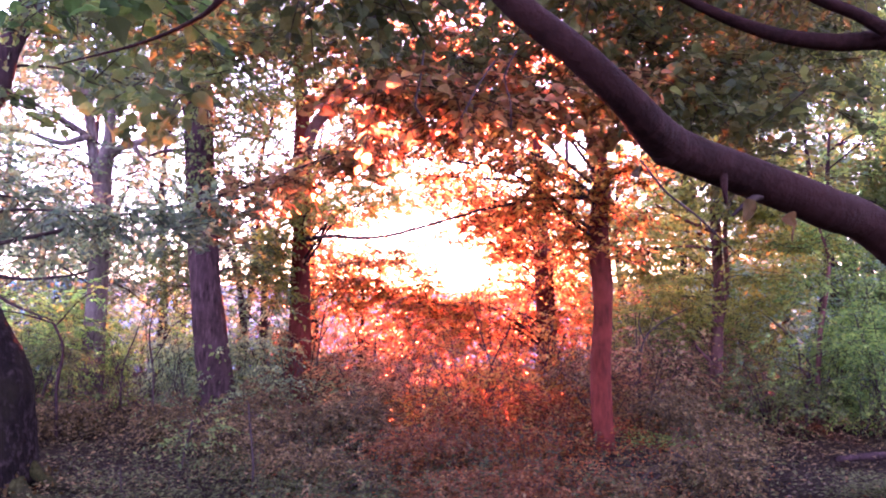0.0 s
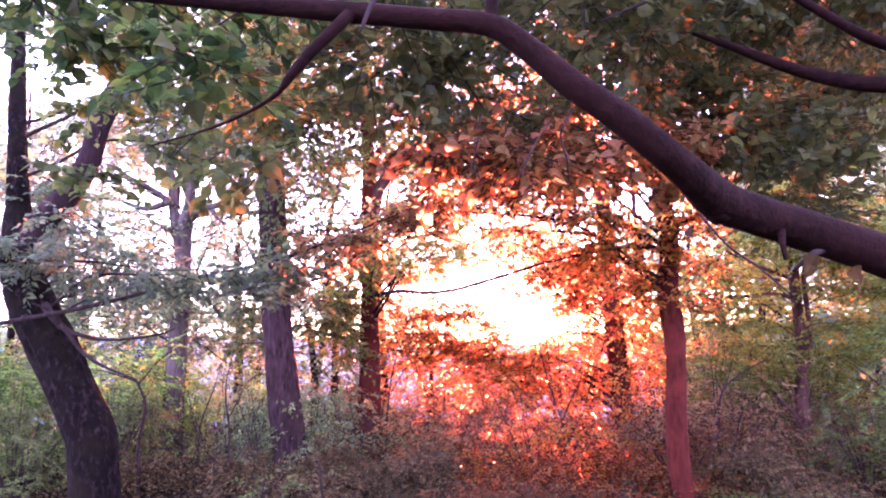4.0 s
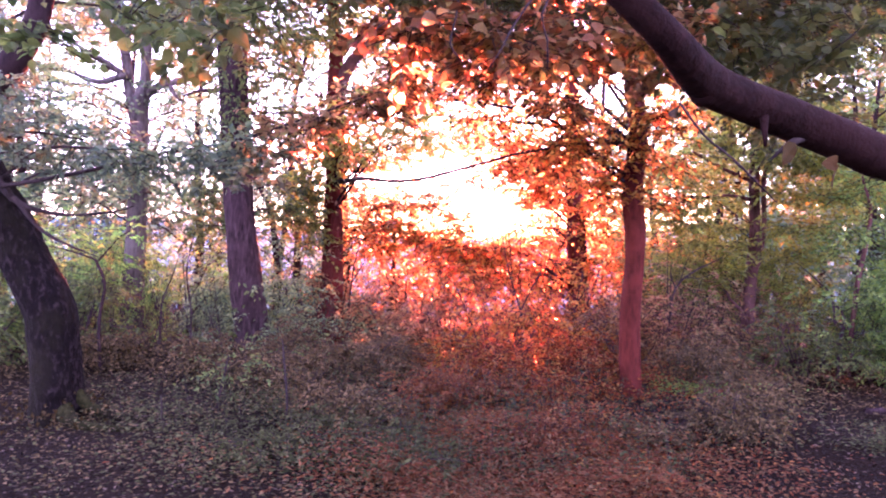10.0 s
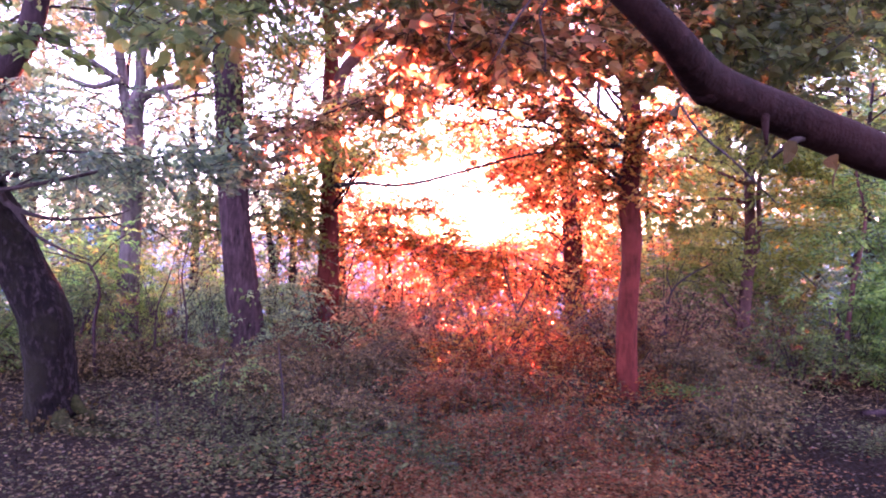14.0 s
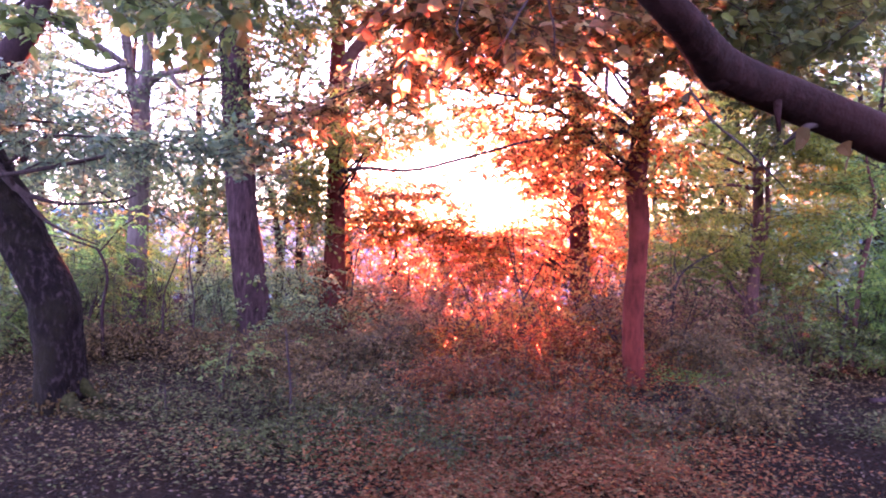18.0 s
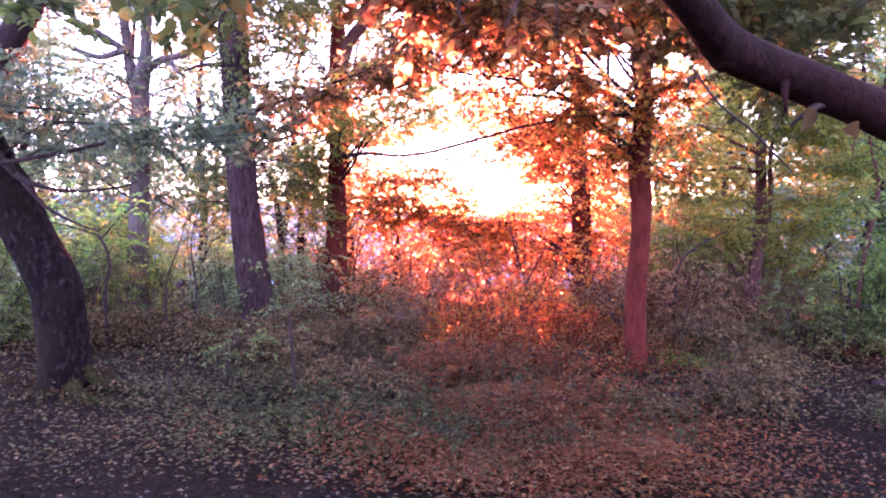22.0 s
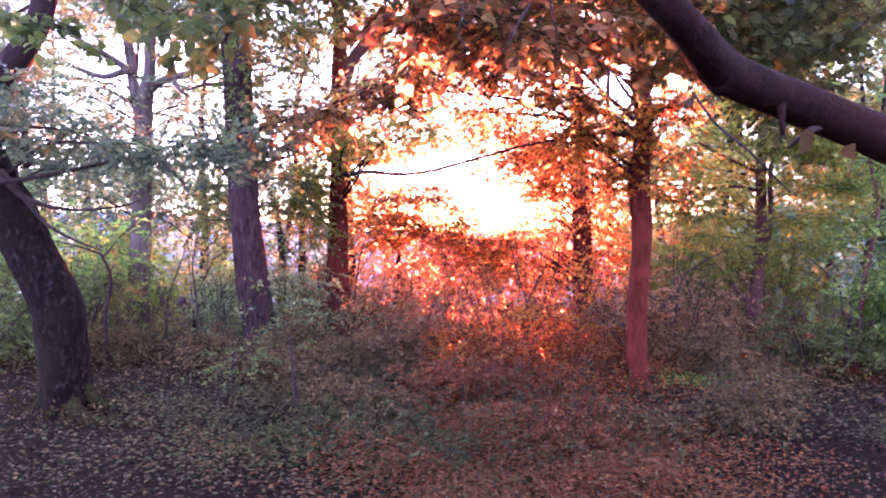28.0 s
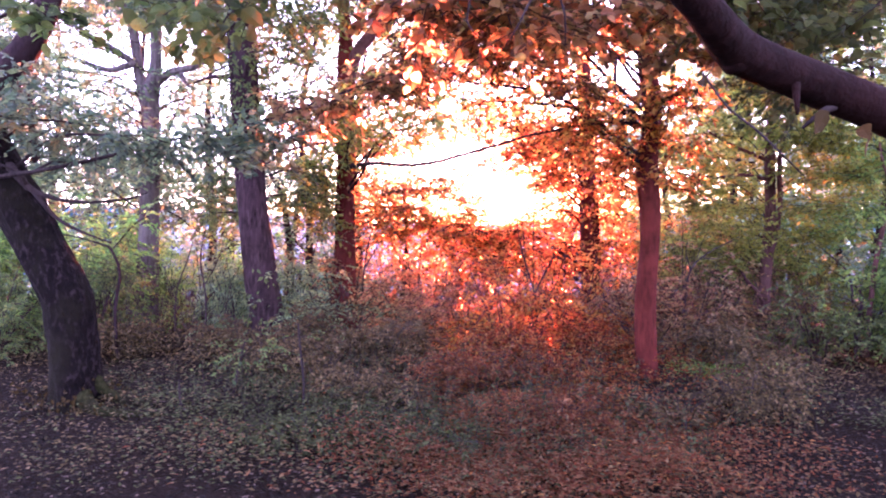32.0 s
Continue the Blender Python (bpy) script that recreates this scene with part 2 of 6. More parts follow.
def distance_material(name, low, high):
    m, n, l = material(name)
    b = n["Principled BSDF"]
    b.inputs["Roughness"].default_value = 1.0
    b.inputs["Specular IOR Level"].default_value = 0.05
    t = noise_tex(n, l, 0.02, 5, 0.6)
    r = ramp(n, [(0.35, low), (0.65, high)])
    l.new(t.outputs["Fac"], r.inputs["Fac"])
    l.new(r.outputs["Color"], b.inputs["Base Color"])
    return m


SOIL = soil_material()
# the blue of distant air is painted straight onto the hills
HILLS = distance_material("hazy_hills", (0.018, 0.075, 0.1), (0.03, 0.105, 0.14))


# ---- mesh helpers ----
def mesh_object(name, verts, faces, mat, parent=None, label="", smooth=True, kind=""):
    """One mesh from arrays; faces is (n, 3) or (n, 4)."""
    verts, faces = np.asarray(verts, np.float32), np.asarray(faces, np.int32)
    me = bpy.data.meshes.new(name)
    k = faces.shape[1]
    me.vertices.add(len(verts))
    me.vertices.foreach_set("co", verts.ravel())
    me.loops.add(faces.size)
    me.loops.foreach_set("vertex_index", faces.ravel())
    me.polygons.add(len(faces))
    me.polygons.foreach_set("loop_start", np.arange(0, faces.size, k, dtype=np.int32))
    me.polygons.foreach_set("use_smooth", np.full(len(faces), smooth))
    me.update(calc_edges=True)
    me.materials.append(mat)
    ob = new(name, me)
    if parent:
        ob.parent = parent
    if label or kind:
        tagged(ob, label, kind=kind)
    return ob


def thing(name, at, label, category, group="", kind=""):
    e = tagged(new(name), label, category, group, kind)
    e.empty_display_size = 0.2
    e.location = at
    return e


def place(ob, parent):
    """Hangs a part built in world numbers under a thing that stands at its base."""
    ob.parent = parent
    ob.matrix_parent_inverse = Matrix.Translation(parent.location).inverted()
    return ob


def smooth_line(points, step):
    """A Catmull-Rom line through points (x, y, z, radius), a ring every step metres."""
    p = np.array(points, float)
    p = np.vstack([2 * p[0] - p[1], p, 2 * p[-1] - p[-2]])
    out = []
    for i in range(1, len(p) - 2):
        n = max(2, int(np.linalg.norm(p[i + 1, :3] - p[i, :3]) / step))
        t = np.linspace(0, 1, n, endpoint=False)[:, None]
        a, b, c, d = p[i - 1], p[i], p[i + 1], p[i + 2]
        out.append(0.5 * (2 * b + (c - a) * t + (2 * a - 5 * b + 4 * c - d) * t ** 2 + (3 * b - a - 3 * c + d) * t ** 3))
    out.append(p[-2][None])
    q = np.vstack(out)
    q[:, 3] = np.maximum(q[:, 3], 0.002)
    return q


def tube(points, step=0.12, sides=14, rough=0.06, flare=0.0, seed=0):
    """A tapered, slightly lumpy stem; flare widens its foot into root buttresses."""
    q = smooth_line(points, step)
    g = np.random.default_rng(seed + 11)
    d = np.gradient(q[:, :3], axis=0)
    d /= np.linalg.norm(d, axis=1)[:, None] + 1e-9
    ref = np.array((0.31, 0.95, 0.05))
    u = np.cross(d, ref)
    u /= np.linalg.norm(u, axis=1)[:, None] + 1e-9
    v = np.cross(d, u)
    ang = np.linspace(0, 2 * np.pi, sides, endpoint=False)
    lump = np.zeros((len(q), sides))
    run = np.arange(len(q)) * step
    for k in range(1, 5):
        ph, ph2, w = g.uniform(0, 6.3), g.uniform(0, 6.3), g.uniform(0.5, 3.0)
        lump += np.sin(k * ang[None] + ph + 0.6 * np.sin(run * w)[:, None]) * np.cos(run * w * 1.7 + ph2)[:, None] / k
    fine = g.normal(size=lump.shape)
    for _ in range(4):  # lumps longer than the rings are apart
        fine = 0.5 * fine + 0.25 * np.roll(fine, 1, 0) + 0.25 * np.roll(fine, -1, 0)
    rad = q[:, 3:4] * (1 + rough * lump + rough * 0.9 * fine)
    if flare:
        h = q[:, 2] - q[0, 2]
        lobes = 0.6 + 0.6 * np.maximum(0, np.sin(ang * 4 + g.uniform(0, 6)))
        rad *= 1 + flare * np.exp(-h / 0.22)[:, None] * lobes[None]
    ring = q[:, None, :3] + rad[..., None] * (np.cos(ang)[None, :, None] * u[:, None] + np.sin(ang)[None, :, None] * v[:, None])
    verts = np.vstack([ring.reshape(-1, 3), q[:1, :3], q[-1:, :3]])
    i, j = np.meshgrid(np.arange(len(q) - 1), np.arange(sides), indexing="ij")
    a, b = i * sides + j, i * sides + (j + 1) % sides
    faces = np.stack([a, b, b + sides, a + sides], -1).reshape(-1, 4)
    top, last = len(verts) - 1, (len(q) - 1) * sides
    j = np.arange(sides)
    cap = np.stack([last + j, last + (j + 1) % sides, np.full(sides, top), np.full(sides, top)], -1)
    tri = np.concatenate([faces[:, [0, 1, 2]], faces[:, [0, 2, 3]], cap[:, :3]])
    return verts, tri, q


LAST = {}


def stem(name, points, mat, parent, label="", under=None, **how):
    """A stem as a part of a thing, or, with under, as a piece of one of its parts."""
    v, f, q = tube(points, **how)
    ob = mesh_object(name, v, f, mat, None, label)
    LAST[name] = ob
    if under:
        ob.parent = under
    else:
        place(ob, parent)
    return q


def unit(a):
    return a / (np.linalg.norm(a, axis=-1, keepdims=True) + 1e-9)


LEAF_PLAIN = (np.array([(0, 0, 0), (0.27, 0.42, 0.07), (0, 1.0, -0.06), (-0.27, 0.42, 0.07)]), np.array([(0, 1, 2), (0, 2, 3)]))
LEAF_FULL = (np.array([(0, 0, 0), (0.28, 0.16, 0.05), (0.4, 0.45, 0.09), (0.27, 0.78, 0.03), (0, 1.06, -0.12), (-0.27, 0.78, 0.03),
                       (-0.4, 0.45, 0.09), (-0.28, 0.16, 0.05), (0, 0.5, 0.0)]),
             np.array([(0, 1, 8), (1, 2, 8), (2, 3, 8), (3, 4, 8), (4, 5, 8), (5, 6, 8), (6, 7, 8), (7, 0, 8)]))


def leaf_arrays(base, tip, up, size, shape=LEAF_PLAIN):
    """Vertices and faces of many leaves: where they start, which way they point, their upper side, their length."""
    y = unit(tip)
    x = unit(np.cross(y, up))
    z = np.cross(x, y)
    s, f = shape
    v = base[:, None] + size[:, None, None] * (s[None, :, 0:1] * x[:, None] + s[None, :, 1:2] * y[:, None] + s[None, :, 2:3] * z[:, None])
    faces = f[None] + (np.arange(len(base)) * len(s))[:, None, None]
    return v.reshape(-1, 3), faces.reshape(-1, 3)


def twigs(c, r, count, leaf, length, g, droop=0.25, flat=0.75):
    """Leafy twigs filling a ragged ellipsoid: leaf bases, tips, upper sides, sizes, and the twigs' end points."""
    p = unit(g.normal(size=(count, 3))) * g.uniform(0, 1, (count, 1)) ** 0.45 * (1 + 0.25 * g.normal(size=(count, 1)))
    start = np.array(c) + p * np.array(r)
    out = unit(p * np.array((1, 1, 0.3)) + 0.6 * g.normal(size=(count, 3)) * np.array((1, 1, 0.45)))
    ln = length * g.uniform(0.6, 1.5, count)
    n = 11
    s = np.linspace(0.12, 1.0, n)[None, :, None]
    pos = start[:, None] + out[:, None] * ln[:, None, None] * s
    pos[..., 2] -= droop * ln[:, None] * s[..., 0] ** 2
    side = unit(np.cross(out, np.array((0, 0, 1.0))))[:, None] * np.where(np.arange(n) % 2, 1, -1)[None, :, None]
    tip = 0.55 * out[:, None] + 0.8 * side + 0.35 * g.normal(size=pos.shape) - np.array((0, 0, 0.3))
    up = np.array((0, 0, flat)) + 0.55 * g.normal(size=pos.shape)
    size = leaf * g.uniform(0.6, 1.25, pos.shape[:2])
    return pos.reshape(-1, 3), tip.reshape(-1, 3), up.reshape(-1, 3), size.ravel(), start, pos[:, -1]


def thin_sticks(a, b, r):
    """Three-sided slivers from points a to points b."""
    d = unit(b - a)
    u = unit(np.cross(d, np.array((0.2, 0.3, 0.9))))
    w = np.cross(d, u)
    k = np.arange(3) * 2 * np.pi / 3
    off = np.cos(k)[None, :, None] * u[:, None] + np.sin(k)[None, :, None] * w[:, None]
    v = np.concatenate([a[:, None] + r * off, b[:, None] + 0.4 * r * off], 1)
    f = np.array([(0, 1, 4), (0, 4, 3), (1, 2, 5), (1, 5, 4), (2, 0, 3), (2, 3, 5)])
    return v.reshape(-1, 3), (f[None] + (np.arange(len(a)) * 6)[:, None, None]).reshape(-1, 3)


def crown(parent, clumps, mat, leaf, cover, seed, trunk=None, bark_mat=None, shape=LEAF_PLAIN, length=0.3, depth=0.8, branch_r=0.02, droop=0.25, label=""):
    """Foliage in clumps (x, y, z, half width, half height), with a branch to each from the trunk, fine twigs and leaves."""
    g = np.random.default_rng(seed)
    L, S = [], []
    for cx, cy, cz, rx, rz in clumps:
        area = math.pi * rx * rz
        count = max(3, int(cover * area / (0.1 * leaf * leaf) / 11))
        ry = depth * max(rx, rz)
        res = twigs((cx, cy, cz), (rx, ry, rz), count, leaf, min(length, 0.7 * rx + 0.1), g, droop)
        L.append(res[:4])
        S.append(res[4:])
        if trunk is not None:
            c = np.array((cx, cy, cz))
            d = np.linalg.norm(trunk[:, :2] - c[:2], axis=1)
            k = int(np.argmin(np.abs(trunk[:, 2] - (cz - 0.35 * d.min()))))
            a = trunk[k, :3]
            m = (a + c) / 2 + np.array((g.normal() * 0.1, g.normal() * 0.1, 0.12 * np.linalg.norm(c - a)))
            rr = min(branch_r * (0.6 + 0.25 * np.linalg.norm(c - a)), trunk[k, 3] * 0.6)
            e = c + (c - m) * 0.35
            stem("branch", [(*a, rr), (*(a * 0.55 + m * 0.45), rr * 0.85), (*m, rr * 0.7), (*c, rr * 0.4), (*e, rr * 0.15)], bark_mat, parent, sides=6, step=0.22, seed=seed)
    base, tip, up, size = (np.concatenate(z) for z in zip(*L))
    v, f = leaf_arrays(base, tip, up, size, shape)
    leaves = place(mesh_object("crown", v, f, mat, None, label, False, "stuff"), parent)
    if leaf < 0.14:
        v, f = thin_sticks(*(np.concatenate(z) for z in zip(*S)), 0.003 + 0.015 * leaf)
        mesh_object("twig_work", v, f, BARK_TWIG, leaves, "thin dark twigs", False, "stuff")


def ground_height(x, y):
    """The wood's floor: nearly level, falling away to a valley beyond the trees."""
    h = -0.08 + 0.05 * np.sin(0.9 * x + 0.4) * np.cos(0.7 * y) + 0.03 * np.sin(2.3 * x + 1.1 * y)
    far = np.clip((y - 15.0) / 60.0, 0, None)
    return h - 14.0 * far / (1 + far) ** 0.5 * np.minimum(1, far * 3) * (far < 4) - (far >= 4) * 25.05


# ---- ground ----
def build_ground():
    k, rings = 160, 120
    r = np.concatenate([[0.0], np.geomspace(0.25, 4500, rings)])
    a = np.linspace(0, 2 * np.pi, k, endpoint=False)
    x, y = r[:, None] * np.sin(a)[None], 6 + r[:, None] * np.cos(a)[None]
    z = ground_height(x, y)
    bumps = np.array([[noise.noise((float(p) * 1.3, float(q) * 1.3, 0.0)) for p, q in zip(xx, yy)] for xx, yy in zip(x[:75], y[:75])])
    z[:75] += 0.03 * bumps
    i, j = np.meshgrid(np.arange(len(r) - 1), np.arange(k), indexing="ij")
    p, q = i * k + j, i * k + (j + 1) % k
    f = np.stack([p, p + k, q + k, q], -1).reshape(-1, 4)
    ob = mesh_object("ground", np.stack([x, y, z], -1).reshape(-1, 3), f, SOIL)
    tagged(ob, "woodland floor of dark leaf mould, falling away behind the trees", "ground", kind="structure")


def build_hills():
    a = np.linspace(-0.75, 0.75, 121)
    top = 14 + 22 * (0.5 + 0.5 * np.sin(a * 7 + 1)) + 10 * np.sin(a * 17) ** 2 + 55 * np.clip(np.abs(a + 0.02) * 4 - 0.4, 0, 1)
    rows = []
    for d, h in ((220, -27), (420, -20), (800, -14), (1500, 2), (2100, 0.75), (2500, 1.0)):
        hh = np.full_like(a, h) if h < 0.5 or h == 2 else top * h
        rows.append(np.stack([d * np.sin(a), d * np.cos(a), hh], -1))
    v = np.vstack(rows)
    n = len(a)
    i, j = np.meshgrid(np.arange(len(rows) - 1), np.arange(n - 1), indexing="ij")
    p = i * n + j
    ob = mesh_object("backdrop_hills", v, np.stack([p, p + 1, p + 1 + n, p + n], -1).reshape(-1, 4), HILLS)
    tagged(ob, "land far beyond the wood, blue haze put into its colour", "backdrop", kind="structure")


build_ground()
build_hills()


# ---- the trees ----
def leaning_tree():
    t = thing("tree", (-3.79, 6.32, -0.16), "mossy dark leaning tree with a knotted trunk and spreading root", "tree", "trees of the wood")
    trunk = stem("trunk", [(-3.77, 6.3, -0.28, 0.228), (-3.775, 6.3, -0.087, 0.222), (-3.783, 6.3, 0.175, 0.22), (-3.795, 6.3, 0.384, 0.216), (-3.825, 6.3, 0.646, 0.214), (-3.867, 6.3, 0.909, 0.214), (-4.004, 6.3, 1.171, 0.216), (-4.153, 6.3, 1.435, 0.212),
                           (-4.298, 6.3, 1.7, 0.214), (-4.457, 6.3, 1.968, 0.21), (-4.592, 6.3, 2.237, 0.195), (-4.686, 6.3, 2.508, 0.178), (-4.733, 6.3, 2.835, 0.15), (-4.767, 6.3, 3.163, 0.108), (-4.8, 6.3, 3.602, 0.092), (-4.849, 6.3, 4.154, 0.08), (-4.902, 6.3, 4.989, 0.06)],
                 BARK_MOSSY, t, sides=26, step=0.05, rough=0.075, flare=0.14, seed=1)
    stem("limb", [(-4.62, 6.25, 2.6, 0.15), (-4.399, 6.2, 2.92, 0.135), (-4.203, 6.2, 3.132, 0.122), (-4.107, 6.2, 3.292, 0.115), (-3.985, 6.2, 3.504, 0.11), (-3.911, 6.2, 3.824, 0.1), (-3.802, 6.2, 4.09, 0.1), (-3.655, 6.2, 4.419, 0.1), (-3.545, 6.2, 4.835, 0.08), (-3.48, 6.2, 5.481, 0.04)], BARK_DARK, t, sides=14, seed=2)
    stem("branch", [(-4.3, 6.15, 2.1, 0.045), (-4.128, 6.0, 2.0, 0.035), (-3.988, 6.0, 1.874, 0.026), (-3.743, 6.0, 1.789, 0.018), (-3.476, 6.0, 1.766, 0.013), (-3.107, 6.0, 1.805, 0.009), (-2.951, 6.0, 1.857, 0.004)], BARK_TWIG, t, sides=7, step=0.05)
    stem("branch", [(-4.05, 6.02, 1.92, 0.024), (-3.989, 6.0, 1.87, 0.022), (-3.792, 6.0, 1.647, 0.016), (-3.575, 6.0, 1.523, 0.012), (-3.28, 6.0, 1.411, 0.005)], BARK_TWIG, t, sides=7, step=0.05)
    stem("branch", [(-4.061, 6.019, 1.894, 0.024), (-4.025, 5.919, 1.985, 0.019), (-4.111, 5.919, 2.047, 0.014), (-4.262, 5.919, 2.104, 0.007)], BARK_TWIG, t, sides=7, step=0.05)
    stem("root", [(-3.74, 6.26, 0.06, 0.1), (-3.6, 6.14, -0.03, 0.075), (-3.45, 6.04, -0.07, 0.058), (-3.25, 5.97, -0.075, 0.045), (-3.05, 5.92, -0.066, 0.034), (-2.85, 5.9, -0.06, 0.022), (-2.65, 5.88, -0.055, 0.009)], MOSS, t, "moss-covered root running over the ground", sides=12, step=0.05, seed=3)
    stem("root", [(-3.69, 6.33, 0.24, 0.07), (-3.58, 6.33, 0.1, 0.06), (-3.43, 6.3, 0.01, 0.046), (-3.22, 6.26, -0.045, 0.034), (-3.0, 6.2, -0.06, 0.02)], MOSS, t, sides=10, step=0.05, seed=4)
    stem("root", [(-3.849, 6.219, -0.062, 0.100), (-3.931, 6.119, -0.152, 0.059), (-4.064, 6.069, -0.203, 0.024)], BARK_MOSSY, t, sides=10, step=0.05, seed=5)
    ivy(LAST["trunk"], trunk, LEAF_BROWN, -0.2, 0.1, 420, 39, 0.24, 0.05)
    crown(t, [(-4.62, 5.9, 2.62, 0.3, 0.16), (-4.25, 5.9, 2.45, 0.3, 0.12), (-4.07, 6.12, 2.63, 0.34, 0.15), (-3.50, 6.02, 2.44, 0.34, 0.13), (-4.68, 7.22, 2.44, 0.35, 0.15), (-3.08, 5.72, 2.31, 0.27, 0.08), (-4.31, 7.22, 2.24, 0.46, 0.12),
              (-3.77, 5.52, 2.75, 0.20, 0.13), (-2.95, 6.6, 3.70, 0.45, 0.16), (-3.5, 6.7, 4.1, 0.45, 0.2), (-4.75, 6.6, 3.30, 0.3, 0.26), (-2.62, 6.4, 4.19, 0.49, 0.2)],
          LEAF_SPRAY, 0.08, 1.9, 21, trunk, BARK_TWIG, label="dusky olive leaves in hanging sprays")


def forked_tree():
    t = thing("tree", (-5.42, 11.02, -0.45), "grey-brown forked tree behind the undergrowth", "tree", "trees of the wood")
    trunk = stem("trunk", [(-5.438, 11.019, -0.541, 0.21), (-5.425, 11.019, -0.088, 0.188), (-5.361, 10.919, 1.002, 0.168), (-5.262, 10.819, 2.159, 0.146), (-5.246, 10.819, 3.131, 0.126), (-5.269, 10.819, 3.572, 0.139),
                           (-5.176, 10.819, 4.102, 0.095), (-5.165, 10.819, 4.718, 0.087), (-5.104, 10.819, 5.597, 0.074), (-5.001, 10.819, 6.825, 0.052), (-4.972, 10.819, 8.137, 0.026)], BARK_GREY, t, sides=16, flare=0.2, seed=6)
    stem("limb", [(-5.276, 10.819, 3.351, 0.104), (-5.426, 10.819, 3.880, 0.082), (-5.486, 10.819, 4.365, 0.078), (-5.563, 10.819, 4.805, 0.074), (-5.707, 10.819, 5.510, 0.061), (-5.855, 10.819, 6.654, 0.035)], BARK_GREY, t, sides=12, seed=7)
    stem("limb", [(-5.380, 10.719, 4.146, 0.064), (-5.586, 10.619, 4.052, 0.055), (-5.753, 10.519, 3.975, 0.046), (-5.962, 10.419, 4.036, 0.033), (-6.184, 10.319, 4.129, 0.017)], BARK_GREY, t, sides=8)
    stem("limb", [(-5.451, 10.719, 4.120, 0.052), (-5.678, 10.619, 4.294, 0.043), (-6.024, 10.519, 4.490, 0.034), (-6.319, 10.419, 4.682, 0.021), (-6.564, 10.319, 4.778, 0.012)], BARK_GREY, t, sides=8)
    stem("limb", [(-5.173, 10.819, 3.855, 0.087), (-5.030, 10.819, 3.961, 0.069), (-4.789, 10.719, 4.010, 0.060), (-4.481, 10.619, 4.040, 0.051), (-4.222, 10.519, 4.103, 0.038), (-3.923, 10.419, 4.046, 0.021)], BARK_GREY, t, sides=8)
    stem("branch", [(-4.735, 10.719, 4.010, 0.039), (-4.637, 10.619, 3.840, 0.030), (-4.548, 10.619, 3.746, 0.013)], BARK_GREY, t, sides=7)
    crown(t, [(-6.20, 10.52, 4.33, 0.27, 0.19), (-6.19, 10.22, 3.91, 0.28, 0.15), (-5.97, 10.82, 4.80, 0.35, 0.17), (-5.49, 10.62, 3.66, 0.22, 0.19), (-4.74, 11.02, 3.93, 0.32, 0.27), (-4.88, 10.92, 4.48, 0.32, 0.19),
              (-4.60, 11.22, 4.84, 0.27, 0.23), (-5.39, 10.82, 5.16, 0.61, 0.23), (-6.21, 10.52, 5.06, 0.51, 0.19), (-4.76, 11.02, 5.49, 0.53, 0.27), (-5.94, 10.82, 5.86, 1.04, 0.35), (-6.83, 10.52, 5.49, 0.76, 0.34), (-4.77, 11.02, 6.30, 0.97, 0.44), (-6.75, 10.42, 4.17, 0.33, 0.17), (-7.02, 10.42, 4.60, 0.33, 0.17)] + [(-5.75, 10.52, 3.43, 0.29, 0.13), (-6.80, 10.52, 2.29, 0.51, 0.25), (-6.49, 10.52, 7.03, 1.35, 0.59), (-4.69, 11.02, 7.37, 1.24, 0.62),
              (-5.17, 10.62, 2.49, 0.51, 0.26), (-5.70, 10.62, 2.31, 0.51, 0.17), (-4.55, 10.62, 2.28, 0.43, 0.20), (-4.82, 10.42, 2.82, 0.42, 0.13), (-6.56, 10.62, 3.52, 0.43, 0.15), (-5.94, 10.62, 3.83, 0.34, 0.11), (-6.10, 10.52, 3.29, 0.34, 0.12), (-4.92, 11.02, 3.48, 0.39, 0.12), (-4.51, 11.02, 3.66, 0.32, 0.14), (-5.72, 10.62, 4.44, 0.29, 0.09), (-6.74, 10.62, 3.74, 0.34, 0.12)] + [(-4.65, 11.02, 4.47, 0.23, 0.11)],
          LEAF_DUSK, 0.08, 1.15, 22, trunk, BARK_DARK, branch_r=0.016, label="thin dusky leaves against the sky")


def ivy(trunk, q, mat, low, high, count, seed, reach=0.1, leaf=0.075):
    """Ivy leaves over a trunk between two heights."""
    g = np.random.default_rng(seed)
    keep = q[(q[:, 2] > low) & (q[:, 2] < high)]
    k = g.integers(0, len(keep), count)
    ang = g.uniform(0, 2 * np.pi, count)
    nrm = np.stack([np.cos(ang), np.sin(ang), 0.15 * g.normal(size=count)], -1)
    rad = keep[k, 3] * 0.95 + np.abs(g.normal(size=count)) * reach
    base = keep[k, :3] + nrm * rad[:, None] + np.stack([0 * ang, 0 * ang, g.uniform(-0.06, 0.06, count)], -1)
    tip = np.array((0, 0, -0.7)) + 0.5 * g.normal(size=(count, 3)) + 0.4 * nrm
    v, f = leaf_arrays(base, tip, nrm + 0.4 * g.normal(size=(count, 3)), leaf * g.uniform(0.6, 1.3, count), LEAF_PLAIN)
    mesh_object("ivy", v, f, mat, trunk, "ivy leaves clinging to the trunk", False, "stuff")


